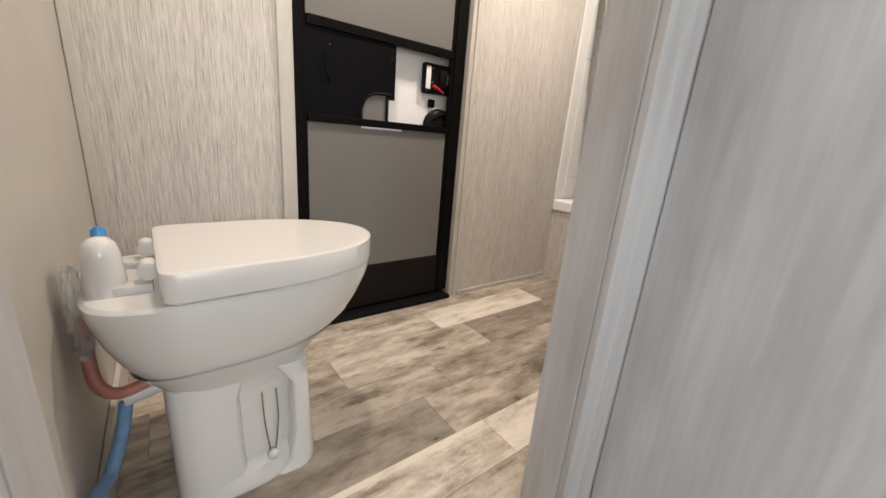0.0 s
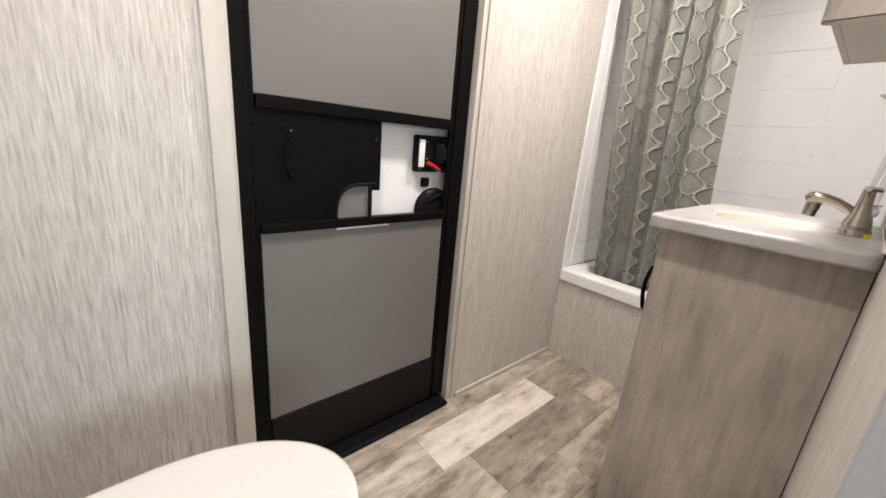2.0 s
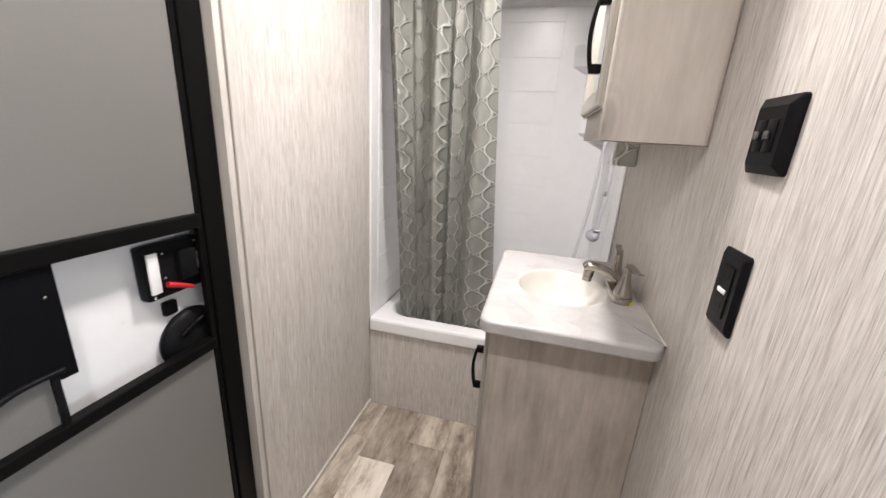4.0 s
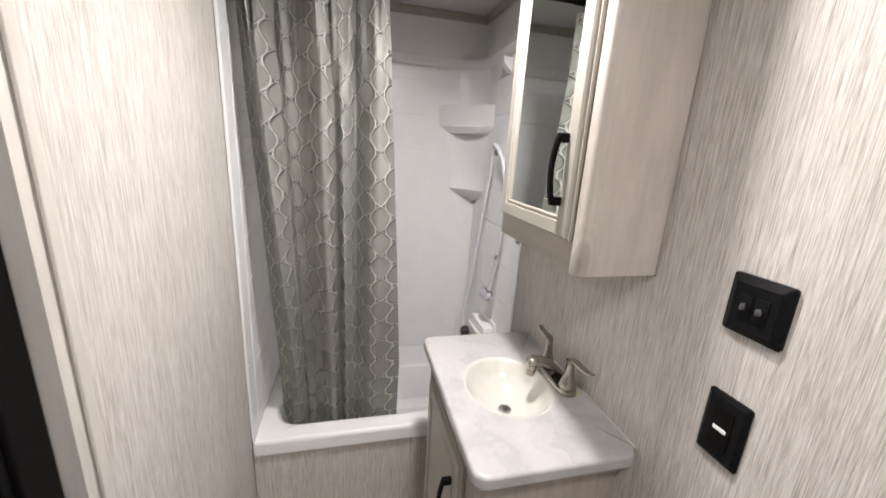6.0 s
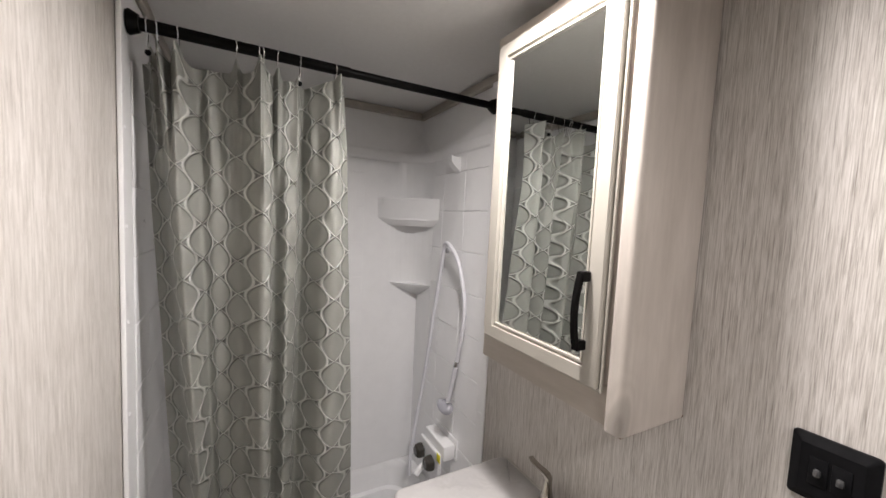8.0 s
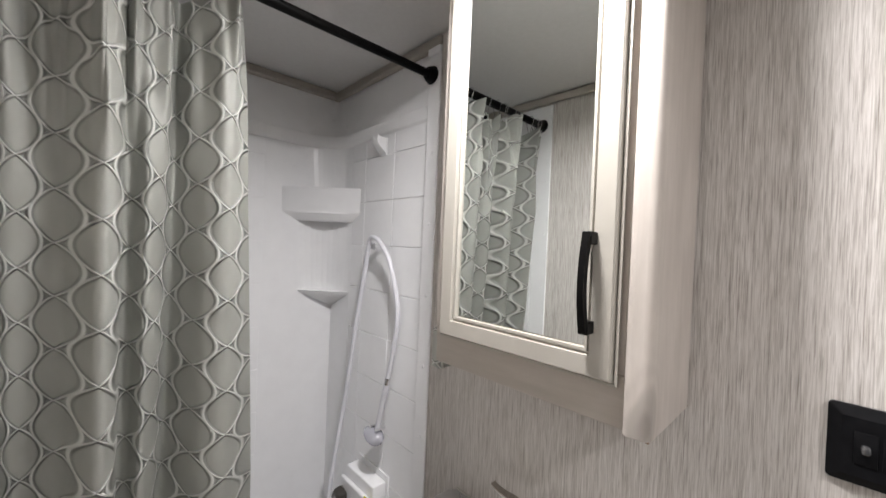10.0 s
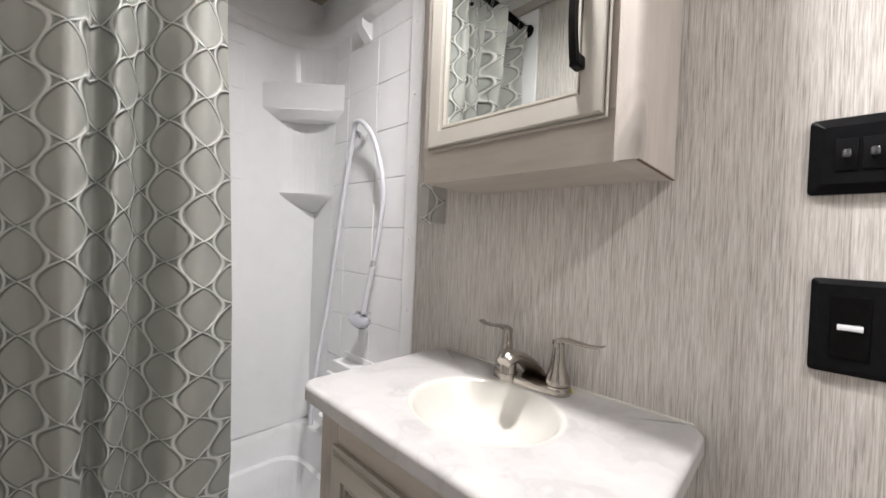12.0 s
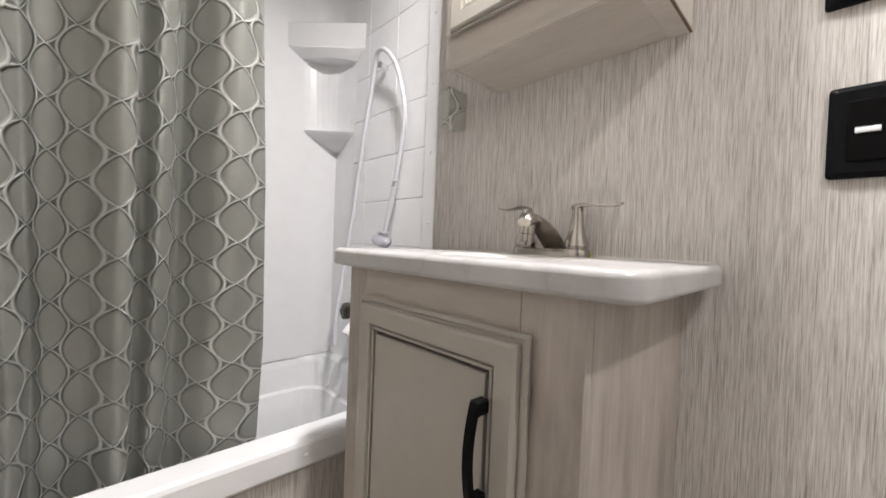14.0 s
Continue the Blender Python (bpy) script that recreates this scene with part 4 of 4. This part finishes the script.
part("plate", plate_xz(1.037, 1.117, 1.126, 1.260, SOUTH + 0.0005, 0.009, 0.008), BLACKP, ou)
part("face", box(1.058, 1.096, SOUTH + 0.0096, SOUTH + 0.0115, 1.150, 1.236, 0.001), BLACK, ou)
part("reset_bar", box(1.0645, 1.0895, SOUTH + 0.0115, SOUTH + 0.0135, 1.189, 1.197, 0.001), WHITE, ou, "white reset buttons")
for zc in (1.168, 1.217):
    for dx in (-0.007, 0.007):
        part("slot", box(1.077 + dx - 0.0012, 1.077 + dx + 0.0012, SOUTH + 0.0113, SOUTH + 0.0119, zc - 0.005, zc + 0.005), BLACK, ou)

# ---- toilet ----
toi = thing("toilet", (0.12, 0.915, 0), "white china toilet with its lid closed", "toilet")
toi.location.y, toi.rotation_euler = 0.903, (0, 0, radians(1.5))
TYC = 0.915
def egg(xb, xf, hw, z, n=96, e=2.6, split=0.45):
    xm = xb + (xf - xb) * split
    out = []
    for k in range(n):
        a = 2 * math.pi * k / n
        c, s = math.cos(a), math.sin(a)
        p = 2.0 if c > 0 else e
        ux, uy = math.copysign(abs(c) ** (2 / p), c), math.copysign(abs(s) ** (2 / p), s)
        out.append((xm + (xf - xm if c > 0 else xm - xb) * ux, TYC + hw * uy, z))
    return out
part("bowl", loft([egg(-0.05, 0.272, 0.116, 0.285, e=4), egg(-0.068, 0.296, 0.128, 0.315, e=4), egg(-0.090, 0.335, 0.143, 0.345, e=4), egg(-0.108, 0.372, 0.156, 0.375, e=4), egg(-0.126, 0.402, 0.170, 0.42, e=4), egg(-0.137, 0.424, 0.180, 0.465, e=4),
                   egg(-0.142, 0.430, 0.183, 0.488, e=4), egg(-0.142, 0.430, 0.183, 0.499, e=4), egg(-0.136, 0.424, 0.177, 0.505, e=4)]), CHINA, toi)
part("pedestal", loft([egg(-0.048, 0.268, hw, z, e=4) if z < 0.055 else egg(-0.040, 0.248, hw, z, e=4) for hw, z in ((0.138, 0.0), (0.138, 0.012), (0.132, 0.026), (0.128, 0.046), (0.112, 0.060), (0.108, 0.10), (0.106, 0.22), (0.112, 0.29))]), CHINA, toi)
part("neck", loft([egg(-0.040, 0.250, 0.108, 0.245, e=4), egg(-0.044, 0.256, 0.112, 0.270, e=4), egg(-0.054, 0.272, 0.120, 0.292, e=4), egg(-0.072, 0.298, 0.131, 0.314, e=4), egg(-0.094, 0.335, 0.145, 0.342, e=4)], False), CHINA, toi)
part("rear_pillar", loft([egg(-0.048, xf, hw, z, e=6, split=0.8) for xf, hw, z in ((0.11, 0.137, 0.002), (0.105, 0.130, 0.03), (0.100, 0.123, 0.10), (0.100, 0.119, 0.24), (0.12, 0.114, 0.29))]), CHINA, toi)
part("front_pillar", loft([egg(0.14, 0.268, 0.138, 0.0, e=6), egg(0.175, 0.262, 0.129, 0.026, e=8), egg(0.190, 0.254, 0.123, 0.10, e=8), egg(0.190, 0.250, 0.120, 0.24, e=8), egg(0.15, 0.256, 0.115, 0.29, e=6)]), CHINA, toi)
part("bolt_cap", ball((0.142, TYC - 0.121, 0.060), 0.013, (1, 0.8, 1)), LIDM, toi)
for dx in (0.0, 0.03):
    part("pull_rod", tube([(0.128 + dx, TYC - 0.1075, 0.23), (0.130 + dx, TYC - 0.1085, 0.15), (0.137 + dx * 0.4, TYC - 0.116, 0.067)], 0.0018, 8), NICKEL, toi)
part("seat", loft([egg(-0.02, 0.416, 0.168, 0.5035, e=6, split=0.4), egg(-0.022, 0.420, 0.172, 0.506, e=6, split=0.4), egg(-0.022, 0.420, 0.172, 0.508, e=6, split=0.4)]), LIDM, toi)
part("lid", loft([egg(-0.026, 0.424, 0.182, 0.5085, e=16, split=0.4), egg(-0.028, 0.431, 0.186, 0.513, e=16, split=0.4), egg(-0.028, 0.432, 0.186, 0.5625, e=16, split=0.4), egg(-0.0272, 0.4295, 0.1845, 0.5650, e=16, split=0.4), egg(-0.0245, 0.424, 0.181, 0.5662, e=16, split=0.4),
                  egg(-0.016, 0.415, 0.172, 0.5664, e=16, split=0.4)]), LIDM, toi)
for dy in (-0.075, 0.075):
    part("hinge", rod((-0.040, TYC + dy - 0.022, 0.545), (-0.040, TYC + dy + 0.022, 0.545), 0.016, n=20, bevel=0.003), LIDM, toi)
    part("hinge_foot", box(-0.105, -0.035, TYC + dy - 0.017, TYC + dy + 0.017, 0.503, 0.522, 0.004), LIDM, toi)
part("valve_cover", loft([egg2 for egg2 in [[(-0.102 + r * math.cos(q), 0.858 + r * math.sin(q) * 1.15, z) for q in [2 * math.pi * k / 24 for k in range(24)]] for r, z in ((0.033, 0.500), (0.030, 0.54), (0.0275, 0.575), (0.0225, 0.596), (0.012, 0.605), (0.003, 0.607))]]), CHINA, toi)
part("blue_cap", rod((-0.103, 0.900, 0.588), (-0.103, 0.903, 0.614), 0.013, 0.010, 14, bevel=0.003), BLUE, toi, "blue plastic cap")
part("water_inlet", rod((-0.108, 0.866, 0.272), (-0.045, 0.870, 0.282), 0.015, n=16, bevel=0.002), LINER, toi)
for ob in toi.children:
    for poly in ob.data.polygons:
        if abs(poly.normal.z) < (0.4 if ob.name.startswith("lid") else 0.97):
            poly.use_smooth = True
bagm = ball((-0.146, 0.855, 0.465), 0.06, (0.28, 0.75, 1.5), n=28)
brng = random.Random(3)
for v in bagm.verts:
    v.co += Vector((brng.uniform(-0.004, 0.004), brng.uniform(-0.007, 0.007), brng.uniform(-0.006, 0.006)))
    v.co.x = max(v.co.x, WEST + 0.003)
solid("plastic_bag", bagm, BAG, "clear crumpled plastic bag hanging behind the toilet", "bag")
solid("red_water_hose", tube([(-0.146, 0.90, 0.44), (-0.150, 0.885, 0.37), (-0.142, 0.862, 0.312), (-0.115, 0.845, 0.292), (-0.075, 0.845, 0.298), (-0.035, 0.855, 0.312)], 0.0115), REDHOSE, "pinkish red water hose behind the toilet", "hose")
solid("blue_water_hose", tube([(-0.105, 0.855, 0.262), (-0.112, 0.845, 0.225), (-0.124, 0.825, 0.185), (-0.141, 0.79, 0.15), (-0.152, 0.72, 0.17), (-0.154, 0.60, 0.15), (-0.154, 0.48, 0.05), (-0.150, 0.42, 0.013)], 0.012), BLUEHOSE, "blue water hose along the wall to the toilet", "hose")

# ---- ceiling lamps and window ----
for lx, ly, power in LAMPS:
    lamp = thing("ceiling_light", (lx, ly, CEIL), "round flush ceiling light, switched on", "ceiling light", "ceiling lights")
    part("rim", rod((lx, ly, CEIL - 0.022), (lx, ly, CEIL - 0.001), 0.078, 0.085, 40, bevel=0.003), WHITE, lamp)
    part("diffuser", rod((lx, ly, CEIL - 0.028), (lx, ly, CEIL - 0.0225), 0.058, 0.064, 40), DIFF, lamp)
win = thing("window_1", (-0.15, -1.735, 0.93), "plain white framed window behind the start", "window", "", "structure")
for b in ((-0.718, 0.418, 0.932, 0.975), (-0.718, 0.418, 1.725, 1.768)):
    part("window_frame", box(b[0], b[1], -1.76, -1.71, b[2], b[3], 0.003), WHITE, win)
for b in ((-0.718, -0.675), (0.375, 0.418)):
    part("window_frame", box(b[0], b[1], -1.76, -1.71, 0.976, 1.724, 0.003), WHITE, win)
part("pane", box(-0.674, 0.374, -1.738, -1.734, 0.976, 1.724), mat("window_glass", (0.9, 0.95, 1), 0.05, Alpha=0.25), win)

# ---- floor planks ----
floor = solid("floor", box(-1.3, 2.83, -1.8, NORTH + 0.1, -0.06, -0.003), GROUT, "weathered brown vinyl plank floor", "floor", "structure")
ROWS_Y = [(1.172, 1.346, [0.30, 0.942, 1.642]), (0.980, 1.170, [-0.1, 0.42, 1.065, 1.78]), (0.832, 0.978, [0.1, 0.74, 1.35]), (0.652, 0.830, [-0.05, 0.610, 1.20]), (0.506, 0.650, [0.08, 0.712, 1.46]), (1.348, 1.454, [0.55, 1.2, 1.75])]
y = 0.504
prng = random.Random(11)
while y > -1.7:
    ROWS_Y.append((y - 0.168, y, sorted([prng.uniform(-0.9, -0.3), prng.uniform(-0.1, 0.4), prng.uniform(0.8, 1.2)])))
    y -= 0.170
LIGHT = {(0.942, 1.172): PALE, (0.712, 0.506): PALE, (0.42, 0.980): STREAKED, (0.30, 1.172): STREAKED, (0.08, 0.506): STREAKED, (-0.05, 0.652): DARK, (1.065, 0.980): DARK, (1.642, 1.172): DARK}
for y0, y1, cuts in ROWS_Y:
    edges = [-1.0 if y0 < 0.3 else WEST, *cuts, 1.6 if y0 < 0.3 else 1.985]
    for a, b in zip(edges, edges[1:]):
        bm = box(a + 0.0004, b - 0.0004, y0 - 0.0006, y1 + 0.0006, -0.003, 0.0, 0.0005, 1)
        ob = new("plank", mesh_from("plank", bm, LIGHT.get((a, y0), PLANK), ORIGIN["floor"], False))
        ob.parent = floor
